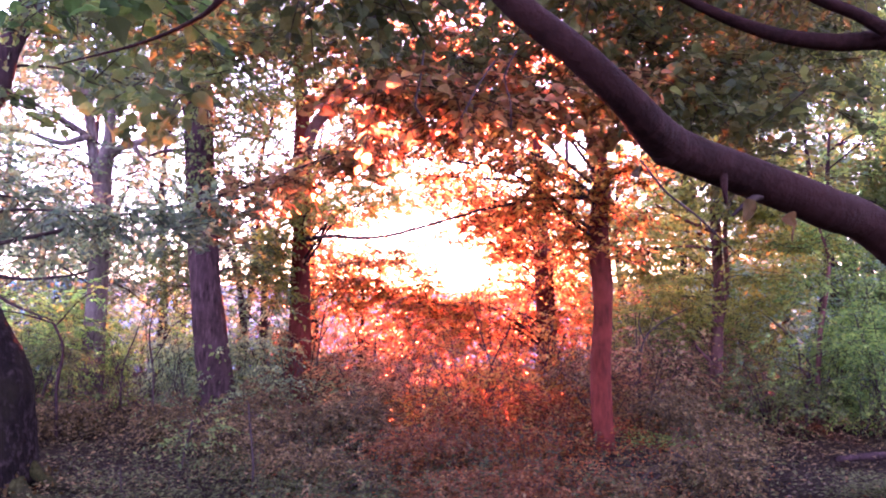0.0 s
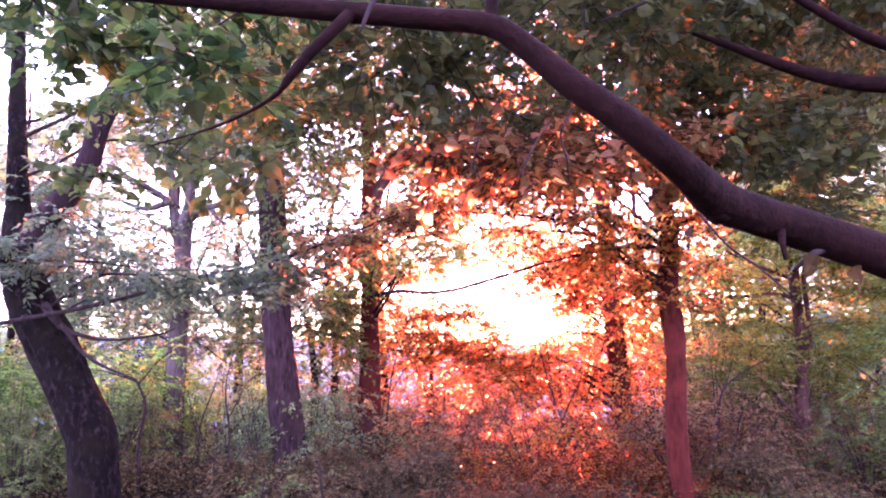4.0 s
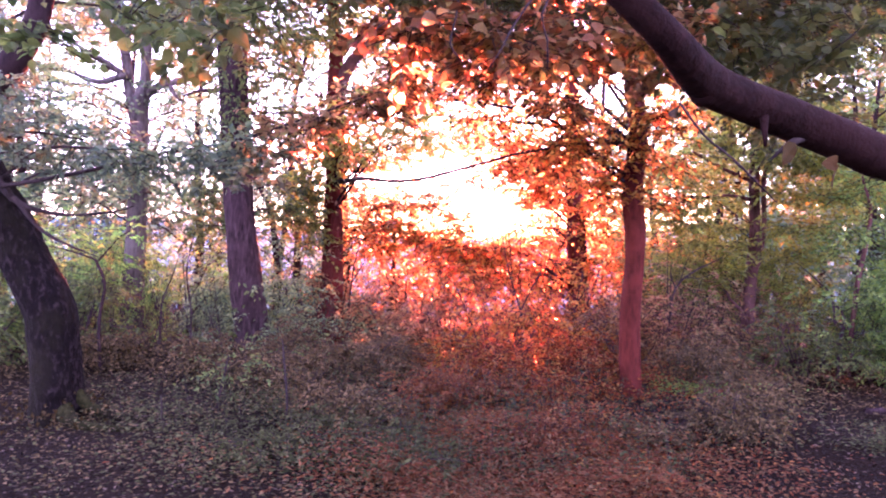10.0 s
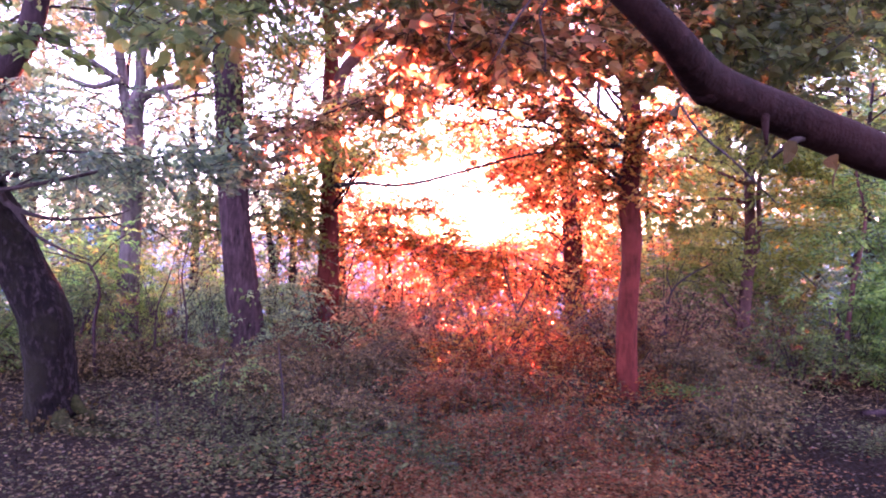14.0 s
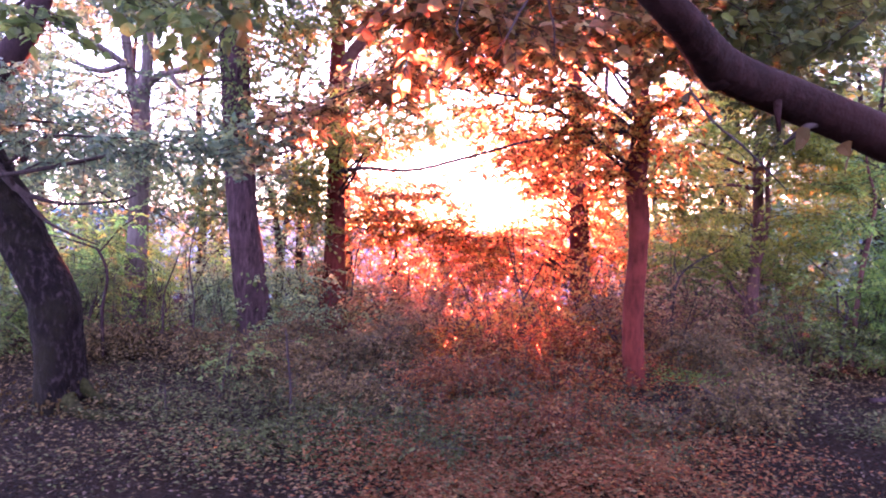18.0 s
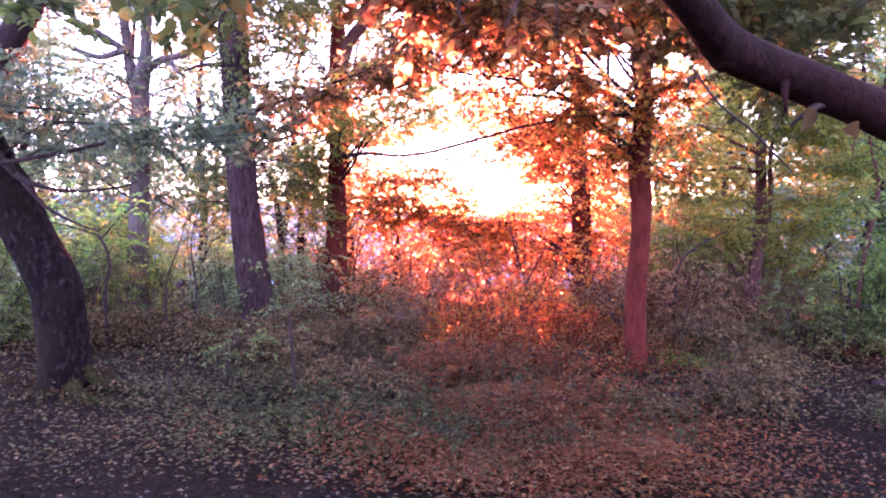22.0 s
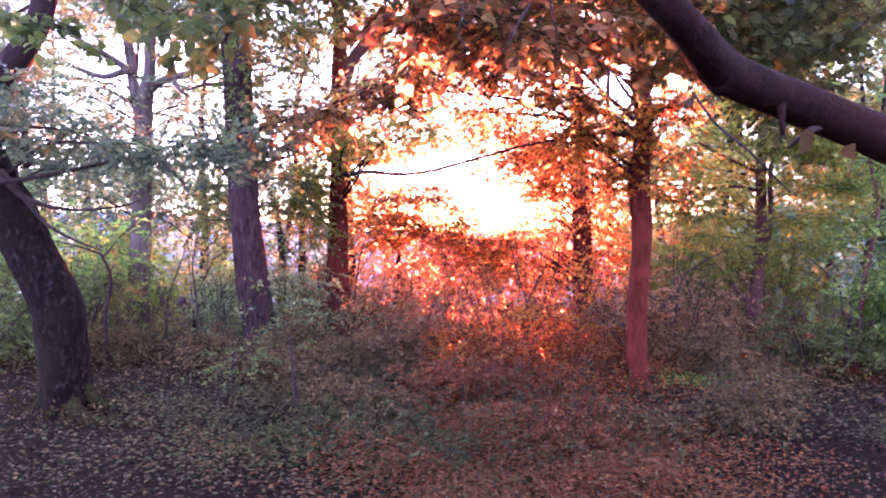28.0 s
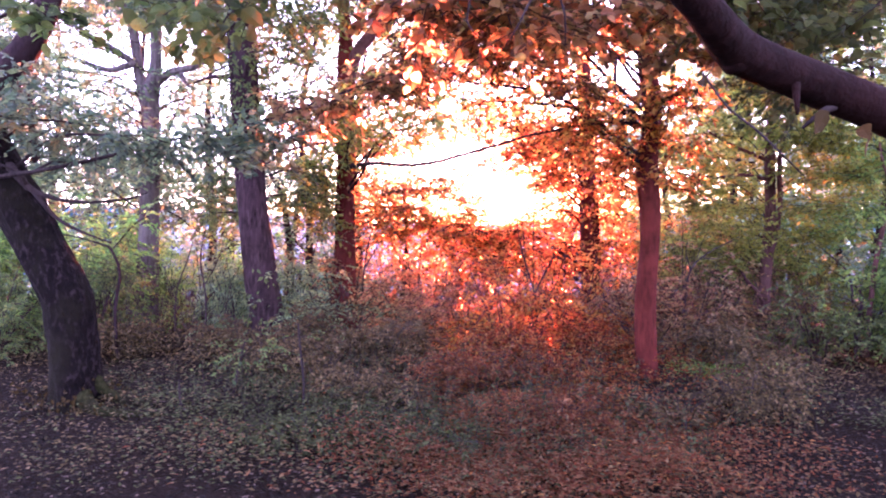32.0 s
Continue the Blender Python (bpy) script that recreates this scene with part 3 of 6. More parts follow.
def ivy_tree():
    t = thing("tree", (-3.01, 9.62, -0.27), "stout straight tree with ivy round its upper trunk", "tree", "trees of the wood")
    trunk = stem("trunk", [(-2.990, 9.619, -0.407, 0.293), (-3.009, 9.619, -0.157, 0.254), (-3.049, 9.619, 0.469, 0.231), (-3.155, 9.619, 1.328, 0.215), (-3.245, 9.619, 2.108, 0.202), (-3.302, 9.619, 2.888, 0.2), (-3.362, 9.619, 3.823, 0.2),
                           (-3.420, 9.619, 4.601, 0.185), (-3.488, 9.619, 5.611, 0.16), (-3.549, 9.619, 7.316, 0.108), (-3.612, 9.619, 9.170, 0.046)], BARK_PLUM, t, sides=20, flare=0.3, seed=8, step=0.1)
    ivy(LAST["trunk"], trunk, LEAF_OLIVE, 2.75, 6.2, 3600, 31, 0.15)
    ivy(LAST["trunk"], trunk, LEAF_OLIVE, 0.0, 1.1, 200, 32, 0.16)
    stem("limb", [(-3.345, 9.619, 3.745, 0.054), (-3.619, 9.719, 3.688, 0.039), (-3.899, 9.819, 3.709, 0.028), (-4.184, 9.919, 3.649, 0.012)], BARK_PLUM, t, sides=8)
    crown(t, [(-2.82, 9.42, 4.46, 0.30, 0.26), (-2.56, 9.62, 3.83, 0.34, 0.15), (-2.89, 9.42, 4.01, 0.20, 0.23), (-3.91, 9.62, 4.60, 0.31, 0.23), (-2.73, 9.62, 5.14, 0.54, 0.31), (-3.68, 9.62, 5.46, 0.62, 0.39), (-2.31, 9.82, 5.45, 0.55, 0.39), (-3.14, 9.62, 6.38, 1.08, 0.54), (-2.00, 9.82, 6.32, 0.94, 0.55), (-2.56, 9.62, 4.37, 0.23, 0.19),
              (-2.91, 10.42, 2.08, 0.37, 0.33), (-2.69, 10.22, 2.40, 0.38, 0.16), (-2.94, 10.02, 3.52, 0.32, 0.12), (-2.57, 10.02, 3.44, 0.29, 0.10), (-3.07, 10.02, 3.80, 0.22, 0.11)] + [(-2.67, 10.02, 4.20, 0.32, 0.12), (-2.47, 10.02, 4.73, 0.32, 0.16), (-3.79, 10.02, 2.29, 0.27, 0.32), (-3.95, 10.22, 1.80, 0.41, 0.18)],
          LEAF_OLIVE, 0.08, 1.4, 23, trunk, BARK_DARK, label="airy olive leaves against the sky")


def bent_tree():
    t = thing("tree", (-2.22, 10.82, 0.01), "tree with flare red put into its bark, a limb bending aside above", "tree", "trees of the wood")
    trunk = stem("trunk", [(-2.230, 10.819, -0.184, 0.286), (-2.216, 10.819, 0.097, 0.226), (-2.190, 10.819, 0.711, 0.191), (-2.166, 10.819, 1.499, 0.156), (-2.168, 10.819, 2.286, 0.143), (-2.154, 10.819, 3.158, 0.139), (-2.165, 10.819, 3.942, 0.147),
                           (-2.194, 10.819, 4.725, 0.104), (-2.259, 10.819, 5.593, 0.087), (-2.343, 10.819, 7.154, 0.052), (-2.394, 10.819, 8.884, 0.026)], BARK_FLARE_RED, t, sides=18, flare=0.25, seed=9, step=0.1)
    stem("limb", [(-2.145, 10.819, 3.768, 0.113), (-1.993, 10.719, 4.222, 0.095), (-1.747, 10.619, 4.513, 0.085), (-1.454, 10.519, 4.764, 0.076), (-1.261, 10.419, 5.067, 0.067), (-1.143, 10.419, 5.608, 0.054), (-0.952, 10.419, 6.770, 0.033)], BARK_BROWN, t, sides=12, seed=10)
    stem("branch", [(-2.067, 10.419, 2.494, 0.038), (-1.552, 9.819, 2.491, 0.028), (-1.085, 9.219, 2.407, 0.022), (-0.685, 8.819, 2.401, 0.021), (-0.322, 8.519, 2.458, 0.020), (0.083, 8.319, 2.547, 0.017), (0.537, 8.219, 2.670, 0.013), (0.914, 8.119, 2.737, 0.007)], BARK_TWIG, t, sides=7)
    ivy(LAST["trunk"], trunk, LEAF_FLARE_RUSSET, 1.9, 3.1, 70, 33, 0.12)
    ivy(LAST["trunk"], trunk, LEAF_BRAMBLE, -0.1, 0.8, 300, 34, 0.16)
    crown(t, [(-2.48, 10.62, 4.67, 0.34, 0.26), (-1.96, 11.62, 5.33, 0.47, 0.22), (-2.03, 10.22, 2.90, 0.41, 0.21), (-2.33, 10.02, 3.24, 0.40, 0.16), (-1.53, 9.62, 3.45, 0.46, 0.20), (-0.95, 9.22, 3.11, 0.37, 0.15), (-2.41, 10.42, 2.59, 0.37, 0.22),
              (-1.57, 9.42, 2.88, 0.30, 0.12), (-2.44, 10.62, 1.75, 0.26, 0.26), (-1.08, 9.02, 3.55, 0.43, 0.17), (-0.57, 9.02, 3.26, 0.29, 0.10), (-2.32, 10.62, 5.69, 0.77, 0.34), (-1.27, 10.42, 5.69, 0.75, 0.33), (-1.86, 11.62, 4.87, 0.47, 0.22), (-0.69, 9.62, 4.14, 0.39, 0.23)] + [(-0.89, 10.02, 4.73, 0.48, 0.24), (-1.00, 10.02, 6.49, 1.20, 0.56), (-2.45, 10.62, 2.18, 0.20, 0.26), (-0.64, 9.02, 2.97, 0.36, 0.07), (-1.07, 9.02, 2.82, 0.29, 0.07)],
          LEAF_GOLD, 0.08, 1.9, 24, trunk, BARK_DARK, label="brown-green backlit leaves")


def sapling_in_gap():
    t = thing("young_tree", (-1.39, 12.22, 0.23), "airy young tree against the bright sky, flare tint in its leaves", "tree", "young trees")
    stem("trunk", [(-1.370, 12.219, 0.083, 0.069), (-1.401, 12.219, 0.821, 0.054), (-1.352, 12.219, 1.511, 0.039), (-1.420, 12.219, 2.100, 0.024), (-1.367, 12.219, 2.494, 0.010)], BARK_TWIG, t, sides=8)
    stem("branch", [(-1.370, 12.219, 1.413, 0.024), (-1.780, 12.019, 1.650, 0.019), (-2.136, 11.819, 1.709, 0.009)], BARK_TWIG, t, sides=6)
    stem("branch", [(-1.372, 12.219, 1.511, 0.024), (-0.811, 12.019, 1.761, 0.019), (-0.136, 11.819, 1.909, 0.009)], BARK_TWIG, t, sides=6)
    stem("branch", [(-1.397, 12.219, 1.855, 0.020), (-1.786, 12.019, 2.066, 0.014), (-2.045, 11.819, 2.111, 0.009)], BARK_TWIG, t, sides=6)
    stem("branch", [(-1.397, 12.219, 1.904, 0.020), (-0.914, 12.019, 2.175, 0.014), (-0.426, 11.819, 2.303, 0.009)], BARK_TWIG, t, sides=6)
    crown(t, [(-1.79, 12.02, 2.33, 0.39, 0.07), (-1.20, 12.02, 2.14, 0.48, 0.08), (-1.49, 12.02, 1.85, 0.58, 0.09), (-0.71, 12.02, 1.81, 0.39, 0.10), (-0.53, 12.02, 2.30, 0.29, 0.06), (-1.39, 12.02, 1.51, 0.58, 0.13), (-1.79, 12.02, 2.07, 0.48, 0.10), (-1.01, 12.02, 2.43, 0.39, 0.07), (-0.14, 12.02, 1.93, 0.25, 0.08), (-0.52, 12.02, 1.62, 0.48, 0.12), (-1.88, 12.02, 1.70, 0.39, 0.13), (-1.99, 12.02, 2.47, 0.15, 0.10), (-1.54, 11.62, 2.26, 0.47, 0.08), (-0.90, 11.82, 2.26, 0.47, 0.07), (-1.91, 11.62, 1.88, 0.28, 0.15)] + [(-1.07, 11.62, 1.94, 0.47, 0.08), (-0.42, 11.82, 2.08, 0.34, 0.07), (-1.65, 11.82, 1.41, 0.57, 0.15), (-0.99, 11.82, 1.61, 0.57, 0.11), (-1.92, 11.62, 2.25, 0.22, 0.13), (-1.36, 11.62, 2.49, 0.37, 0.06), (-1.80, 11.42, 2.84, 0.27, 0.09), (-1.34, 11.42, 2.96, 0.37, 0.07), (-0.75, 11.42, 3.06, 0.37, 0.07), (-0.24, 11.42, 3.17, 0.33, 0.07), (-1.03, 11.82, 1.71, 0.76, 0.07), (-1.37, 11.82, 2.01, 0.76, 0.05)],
          LEAF_FLARE_ORANGE, 0.075, 1.15, 48, None, None, LEAF_PLAIN, 0.3, 0.8, droop=0.1, label="level leaf sprays with orange glow put into their colour")
    crown(t, [(-1.77, 11.22, 2.82, 0.31, 0.09), (-1.32, 11.22, 2.96, 0.40, 0.08), (-0.73, 11.22, 3.07, 0.40, 0.08), (-0.22, 11.22, 3.18, 0.36, 0.08), (-1.86, 11.22, 2.45, 0.20, 0.09), (-1.31, 11.22, 2.49, 0.36, 0.04), (-0.90, 11.22, 2.38, 0.36, 0.04), (-1.41, 11.22, 2.70, 0.32, 0.04),
              (0.16, 11.22, 3.35, 0.40, 0.09), (0.52, 11.22, 3.24, 0.40, 0.08), (-0.42, 11.22, 2.86, 0.32, 0.04), (0.03, 11.22, 3.02, 0.32, 0.06), (-0.60, 11.22, 3.37, 0.45, 0.09), (-1.67, 11.22, 2.21, 0.36, 0.06), (-0.58, 11.22, 2.14, 0.36, 0.04), (-1.12, 11.22, 1.93, 0.54, 0.04)],
          LEAF_FLARE_BROWN, 0.07, 1.6, 50, None, None, LEAF_PLAIN, 0.3, 0.8, droop=0.1, label="dark brown sprays against the sky")
    crown(t, [(-1.84, 12.0, 2.27, 0.24, 0.05), (-1.41, 12.0, 2.13, 0.28, 0.05), (-1.02, 12.0, 2.23, 0.22, 0.04), (-0.54, 12.0, 2.03, 0.3, 0.05), (-1.89, 12.0, 1.89, 0.26, 0.07), (-1.21, 12.0, 1.77, 0.36, 0.07),
              (-0.63, 12.0, 1.64, 0.36, 0.08), (-1.56, 12.0, 2.52, 0.2, 0.04), (-0.15, 12.0, 1.78, 0.28, 0.07)],
          LEAF_GOLD, 0.07, 1.5, 54, None, None, LEAF_PLAIN, 0.3, 0.8, droop=0.1, label="thin level sprays before the sky")
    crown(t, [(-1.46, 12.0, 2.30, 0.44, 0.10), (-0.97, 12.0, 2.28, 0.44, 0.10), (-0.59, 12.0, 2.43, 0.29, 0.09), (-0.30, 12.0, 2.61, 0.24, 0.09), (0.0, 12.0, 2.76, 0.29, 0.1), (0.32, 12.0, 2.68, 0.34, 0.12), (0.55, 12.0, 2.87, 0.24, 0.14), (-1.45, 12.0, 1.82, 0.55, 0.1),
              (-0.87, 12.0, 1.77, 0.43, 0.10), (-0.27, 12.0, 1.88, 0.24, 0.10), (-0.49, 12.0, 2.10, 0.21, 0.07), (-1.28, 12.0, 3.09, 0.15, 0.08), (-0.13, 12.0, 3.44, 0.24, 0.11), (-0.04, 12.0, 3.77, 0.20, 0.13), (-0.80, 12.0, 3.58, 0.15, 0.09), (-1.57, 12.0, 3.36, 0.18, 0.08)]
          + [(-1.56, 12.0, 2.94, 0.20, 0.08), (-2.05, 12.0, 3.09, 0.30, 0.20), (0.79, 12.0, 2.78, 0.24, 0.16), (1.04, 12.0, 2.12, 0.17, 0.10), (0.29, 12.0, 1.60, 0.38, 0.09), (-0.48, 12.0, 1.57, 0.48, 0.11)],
          LEAF_BACKLIT_TINT, 0.07, 1.5, 59, None, None, LEAF_PLAIN, 0.3, 0.5, droop=0.1, label="sprays before the sky, pinkish backlight put into their pale russet")


def slender_tree():
    t = thing("tree", (1.79, 7.82, -0.08), "slender tree with flare red in its bark and a slightly wavy trunk", "tree", "trees of the wood")
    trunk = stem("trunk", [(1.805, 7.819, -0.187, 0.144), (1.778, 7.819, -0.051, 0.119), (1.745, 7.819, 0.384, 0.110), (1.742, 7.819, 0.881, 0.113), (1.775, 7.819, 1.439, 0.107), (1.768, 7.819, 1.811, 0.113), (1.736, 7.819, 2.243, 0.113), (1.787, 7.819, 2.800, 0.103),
                           (1.726, 7.819, 3.416, 0.094), (1.620, 7.819, 4.217, 0.081), (1.628, 7.819, 5.446, 0.056), (1.543, 7.819, 6.795, 0.025)], BARK_FLARE_RED, t, sides=18, step=0.08, flare=0.12, seed=12)
    stem("branch", [(1.764, 7.819, 2.676, 0.038), (1.455, 7.619, 2.717, 0.027), (1.140, 7.519, 2.687, 0.018), (0.774, 7.419, 2.610, 0.012), (0.417, 7.319, 2.522, 0.006)], BARK_TWIG, t, sides=7)
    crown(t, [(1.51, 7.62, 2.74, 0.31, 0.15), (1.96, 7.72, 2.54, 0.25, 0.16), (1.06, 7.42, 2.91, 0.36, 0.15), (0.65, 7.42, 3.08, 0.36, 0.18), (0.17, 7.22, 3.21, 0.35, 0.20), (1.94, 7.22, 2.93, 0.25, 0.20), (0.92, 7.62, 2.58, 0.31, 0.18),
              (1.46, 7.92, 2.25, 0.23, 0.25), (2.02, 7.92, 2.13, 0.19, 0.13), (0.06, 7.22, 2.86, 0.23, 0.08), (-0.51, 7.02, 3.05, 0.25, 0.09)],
          LEAF_FLARE_ORANGE, 0.075, 2.4, 25, trunk, BARK_TWIG, label="leaves with orange-red flare glow put into their colour")
    crown(t, [(-0.29, 7.02, 3.27, 0.34, 0.15), (0.94, 7.02, 3.50, 0.34, 0.17), (0.48, 6.82, 3.50, 0.44, 0.22), (-0.17, 6.62, 3.54, 0.42, 0.19), (1.65, 7.02, 3.56, 0.20, 0.22),
              (0.81, 7.02, 4.16, 0.79, 0.28), (1.85, 7.22, 4.35, 0.69, 0.35), (-0.13, 6.82, 4.14, 0.66, 0.27), (0.80, 7.02, 4.94, 0.90, 0.45), (2.06, 7.22, 5.09, 0.87, 0.46), (2.03, 7.02, 3.72, 0.34, 0.22)],
          LEAF_FLARE_BROWN, 0.08, 2.0, 49, trunk, BARK_TWIG, label="brown and olive leaves higher up")
    crown(t, [(-0.43, 6.2, 3.27, 0.3, 0.1), (-0.03, 6.2, 3.35, 0.3, 0.1), (0.31, 6.2, 3.23, 0.26, 0.09), (0.61, 6.2, 3.3, 0.28, 0.1), (0.85, 6.2, 3.13, 0.2, 0.09), (1.04, 6.2, 3.45, 0.26, 0.1), (0.12, 6.2, 3.05, 0.2, 0.07), (0.71, 6.2, 2.86, 0.18, 0.07), (-0.14, 6.2, 3.65, 0.34, 0.14), (0.5, 6.2, 3.65, 0.34, 0.14)],
          LEAF_FLARE_BROWN, 0.075, 2.2, 56, None, None, LEAF_PLAIN, 0.3, 0.8, label="brown hanging leaves at the edge of the crown")


def far_red_tree():
    t = thing("tree", (1.81, 12.02, -0.45), "tree with flare red in its bark, grown over with flare-tinted leaves", "tree", "trees of the wood")
    trunk = stem("trunk", [(1.835, 12.019, -0.498, 0.222), (1.827, 12.019, -0.066, 0.183), (1.791, 12.019, 0.891, 0.173), (1.737, 12.019, 1.847, 0.164), (1.684, 12.019, 2.706, 0.145), (1.643, 12.019, 3.946, 0.125), (1.518, 12.019, 5.658, 0.087), (1.435, 12.019, 7.747, 0.039)], BARK_FLARE_RED, t, sides=14, seed=13)
    ivy(LAST["trunk"], trunk, LEAF_FLARE_ORANGE, 0.0, 4.0, 170, 35, 0.12)
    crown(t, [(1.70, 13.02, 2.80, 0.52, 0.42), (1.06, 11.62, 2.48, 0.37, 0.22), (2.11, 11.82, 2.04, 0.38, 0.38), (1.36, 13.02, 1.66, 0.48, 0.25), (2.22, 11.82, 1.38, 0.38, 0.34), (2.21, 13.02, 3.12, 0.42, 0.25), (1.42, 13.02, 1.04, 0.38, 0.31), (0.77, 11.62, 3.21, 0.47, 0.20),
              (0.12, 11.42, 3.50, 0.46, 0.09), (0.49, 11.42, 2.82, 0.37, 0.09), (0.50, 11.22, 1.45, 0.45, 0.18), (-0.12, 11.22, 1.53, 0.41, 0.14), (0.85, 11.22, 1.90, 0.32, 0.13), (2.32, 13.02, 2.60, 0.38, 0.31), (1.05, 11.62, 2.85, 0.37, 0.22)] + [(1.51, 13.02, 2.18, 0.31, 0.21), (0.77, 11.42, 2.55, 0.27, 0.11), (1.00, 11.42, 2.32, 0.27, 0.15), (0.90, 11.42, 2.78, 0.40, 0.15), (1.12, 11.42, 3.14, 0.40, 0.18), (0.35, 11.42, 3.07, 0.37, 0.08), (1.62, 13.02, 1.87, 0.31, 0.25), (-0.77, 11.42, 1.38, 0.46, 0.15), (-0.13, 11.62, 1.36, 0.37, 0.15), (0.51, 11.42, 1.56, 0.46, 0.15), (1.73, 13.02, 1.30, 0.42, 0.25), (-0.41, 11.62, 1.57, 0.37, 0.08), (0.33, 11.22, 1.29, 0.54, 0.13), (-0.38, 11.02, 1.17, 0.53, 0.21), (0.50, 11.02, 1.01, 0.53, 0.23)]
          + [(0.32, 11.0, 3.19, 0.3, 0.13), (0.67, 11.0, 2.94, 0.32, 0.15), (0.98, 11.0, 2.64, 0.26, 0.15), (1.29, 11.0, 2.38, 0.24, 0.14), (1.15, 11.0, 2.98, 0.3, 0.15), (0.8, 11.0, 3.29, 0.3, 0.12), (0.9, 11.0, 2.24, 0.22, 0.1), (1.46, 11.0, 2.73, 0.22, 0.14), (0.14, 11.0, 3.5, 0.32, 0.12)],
          LEAF_FLARE_ORANGE, 0.08, 1.7, 26, trunk, BARK_TWIG, label="leaves with orange flare glow put into their colour")


def twin_tree():
    t = thing("tree", (3.97, 10.22, -0.09), "twin-stemmed dark brown tree with layered golden sprays", "tree", "trees of the wood")
    trunk = stem("trunk", [(3.953, 10.219, -0.216, 0.146), (3.948, 10.219, 0.025, 0.109), (3.938, 10.219, 0.549, 0.091), (3.972, 10.219, 1.194, 0.082), (4.007, 10.219, 1.838, 0.073), (3.992, 10.219, 2.560, 0.073), (4.025, 10.219, 3.282, 0.067),
                           (4.182, 10.219, 4.083, 0.061), (4.347, 10.219, 4.882, 0.055), (4.363, 10.219, 5.996, 0.042), (4.368, 10.219, 7.664, 0.021)], BARK_BROWN, t, sides=16, step=0.1, flare=0.35, seed=14)
    stem("limb", [(3.986, 10.119, 1.278, 0.039), (4.066, 10.119, 1.598, 0.033), (4.104, 10.119, 1.996, 0.033), (4.092, 10.119, 2.631, 0.030), (4.255, 10.119, 3.425, 0.030), (4.539, 10.119, 4.691, 0.027), (4.636, 10.119, 5.637, 0.018)], BARK_BROWN, t, sides=9)
    stem("limb", [(3.883, 10.119, 0.559, 0.033), (3.747, 10.019, 0.764, 0.027), (3.584, 9.919, 0.902, 0.021), (3.484, 9.819, 1.031, 0.012)], BARK_BROWN, t, sides=8)
    stem("branch", [(4.000, 10.219, 2.560, 0.030), (3.570, 10.019, 2.694, 0.024), (3.224, 9.919, 2.835, 0.018), (2.998, 9.819, 2.936, 0.012)], BARK_BROWN, t, sides=7)
    stem("branch", [(4.0, 10.2, 2.3, 0.034), (3.6, 10.15, 2.37, 0.024), (3.2, 10.1, 2.33, 0.018), (2.75, 10.05, 2.36, 0.008)], BARK_BROWN, t, sides=7)
    stem("root", [(4.011, 10.119, 0.003, 0.066), (4.128, 10.019, -0.097, 0.044), (4.279, 9.919, -0.131, 0.018)], BARK_BROWN, t, sides=8)
    crown(t, [(3.11, 10.02, 2.22, 0.48, 0.11), (4.08, 11.42, 2.54, 0.46, 0.13), (3.10, 10.22, 1.99, 0.57, 0.07), (4.25, 11.42, 2.99, 0.55, 0.18), (4.26, 9.82, 2.37, 0.47, 0.13), (4.54, 9.92, 1.92, 0.48, 0.14), (4.29, 10.02, 1.52, 0.40, 0.13), (2.90, 10.12, 2.62, 0.32, 0.11),
              (3.34, 9.82, 3.13, 0.47, 0.16), (3.27, 10.22, 1.67, 0.49, 0.08), (4.83, 10.02, 1.53, 0.34, 0.08), (4.17, 9.82, 2.91, 0.47, 0.19), (4.44, 11.42, 2.01, 0.37, 0.09), (4.96, 10.02, 2.40, 0.4, 0.12), (4.30, 9.62, 3.41, 0.54, 0.31)] + [(3.63, 9.62, 3.56, 0.46, 0.28), (5.00, 9.82, 3.07, 0.5, 0.16), (4.52, 9.82, 4.44, 0.63, 0.39), (3.76, 9.82, 4.60, 0.47, 0.39), (4.42, 9.82, 5.52, 0.94, 0.55), (5.40, 9.82, 5.36, 0.87, 0.63), (4.55, 9.82, 6.58, 1.26, 0.63), (2.93, 10.42, 1.33, 0.42, 0.22), (3.42, 10.42, 1.26, 0.42, 0.22), (2.99, 9.92, 2.91, 0.40, 0.13), (2.72, 10.02, 2.37, 0.32, 0.10), (4.00, 11.42, 1.96, 0.46, 0.08), (4.70, 9.82, 2.76, 0.47, 0.19), (5.21, 9.92, 2.39, 0.34, 0.1)],
          LEAF_GOLD, 0.08, 2.2, 27, trunk, BARK_TWIG, depth=1.0, branch_r=0.009, droop=0.1, label="golden-green leaves in level sprays")
    crown(t, [(2.68, 10.8, 2.42, 0.26, 0.09), (3.06, 10.8, 2.24, 0.28, 0.08), (3.45, 10.8, 2.37, 0.28, 0.09), (3.79, 10.8, 2.15, 0.24, 0.08), (2.85, 10.8, 2.02, 0.24, 0.07), (3.28, 10.8, 2.59, 0.28, 0.09), (2.5, 10.8, 2.68, 0.24, 0.1), (3.19, 10.8, 1.97, 0.3, 0.06)],
          LEAF_GOLD, 0.075, 1.7, 57, None, None, LEAF_PLAIN, 0.3, 0.8, droop=0.1, label="brown-gold sprays between two trunks")


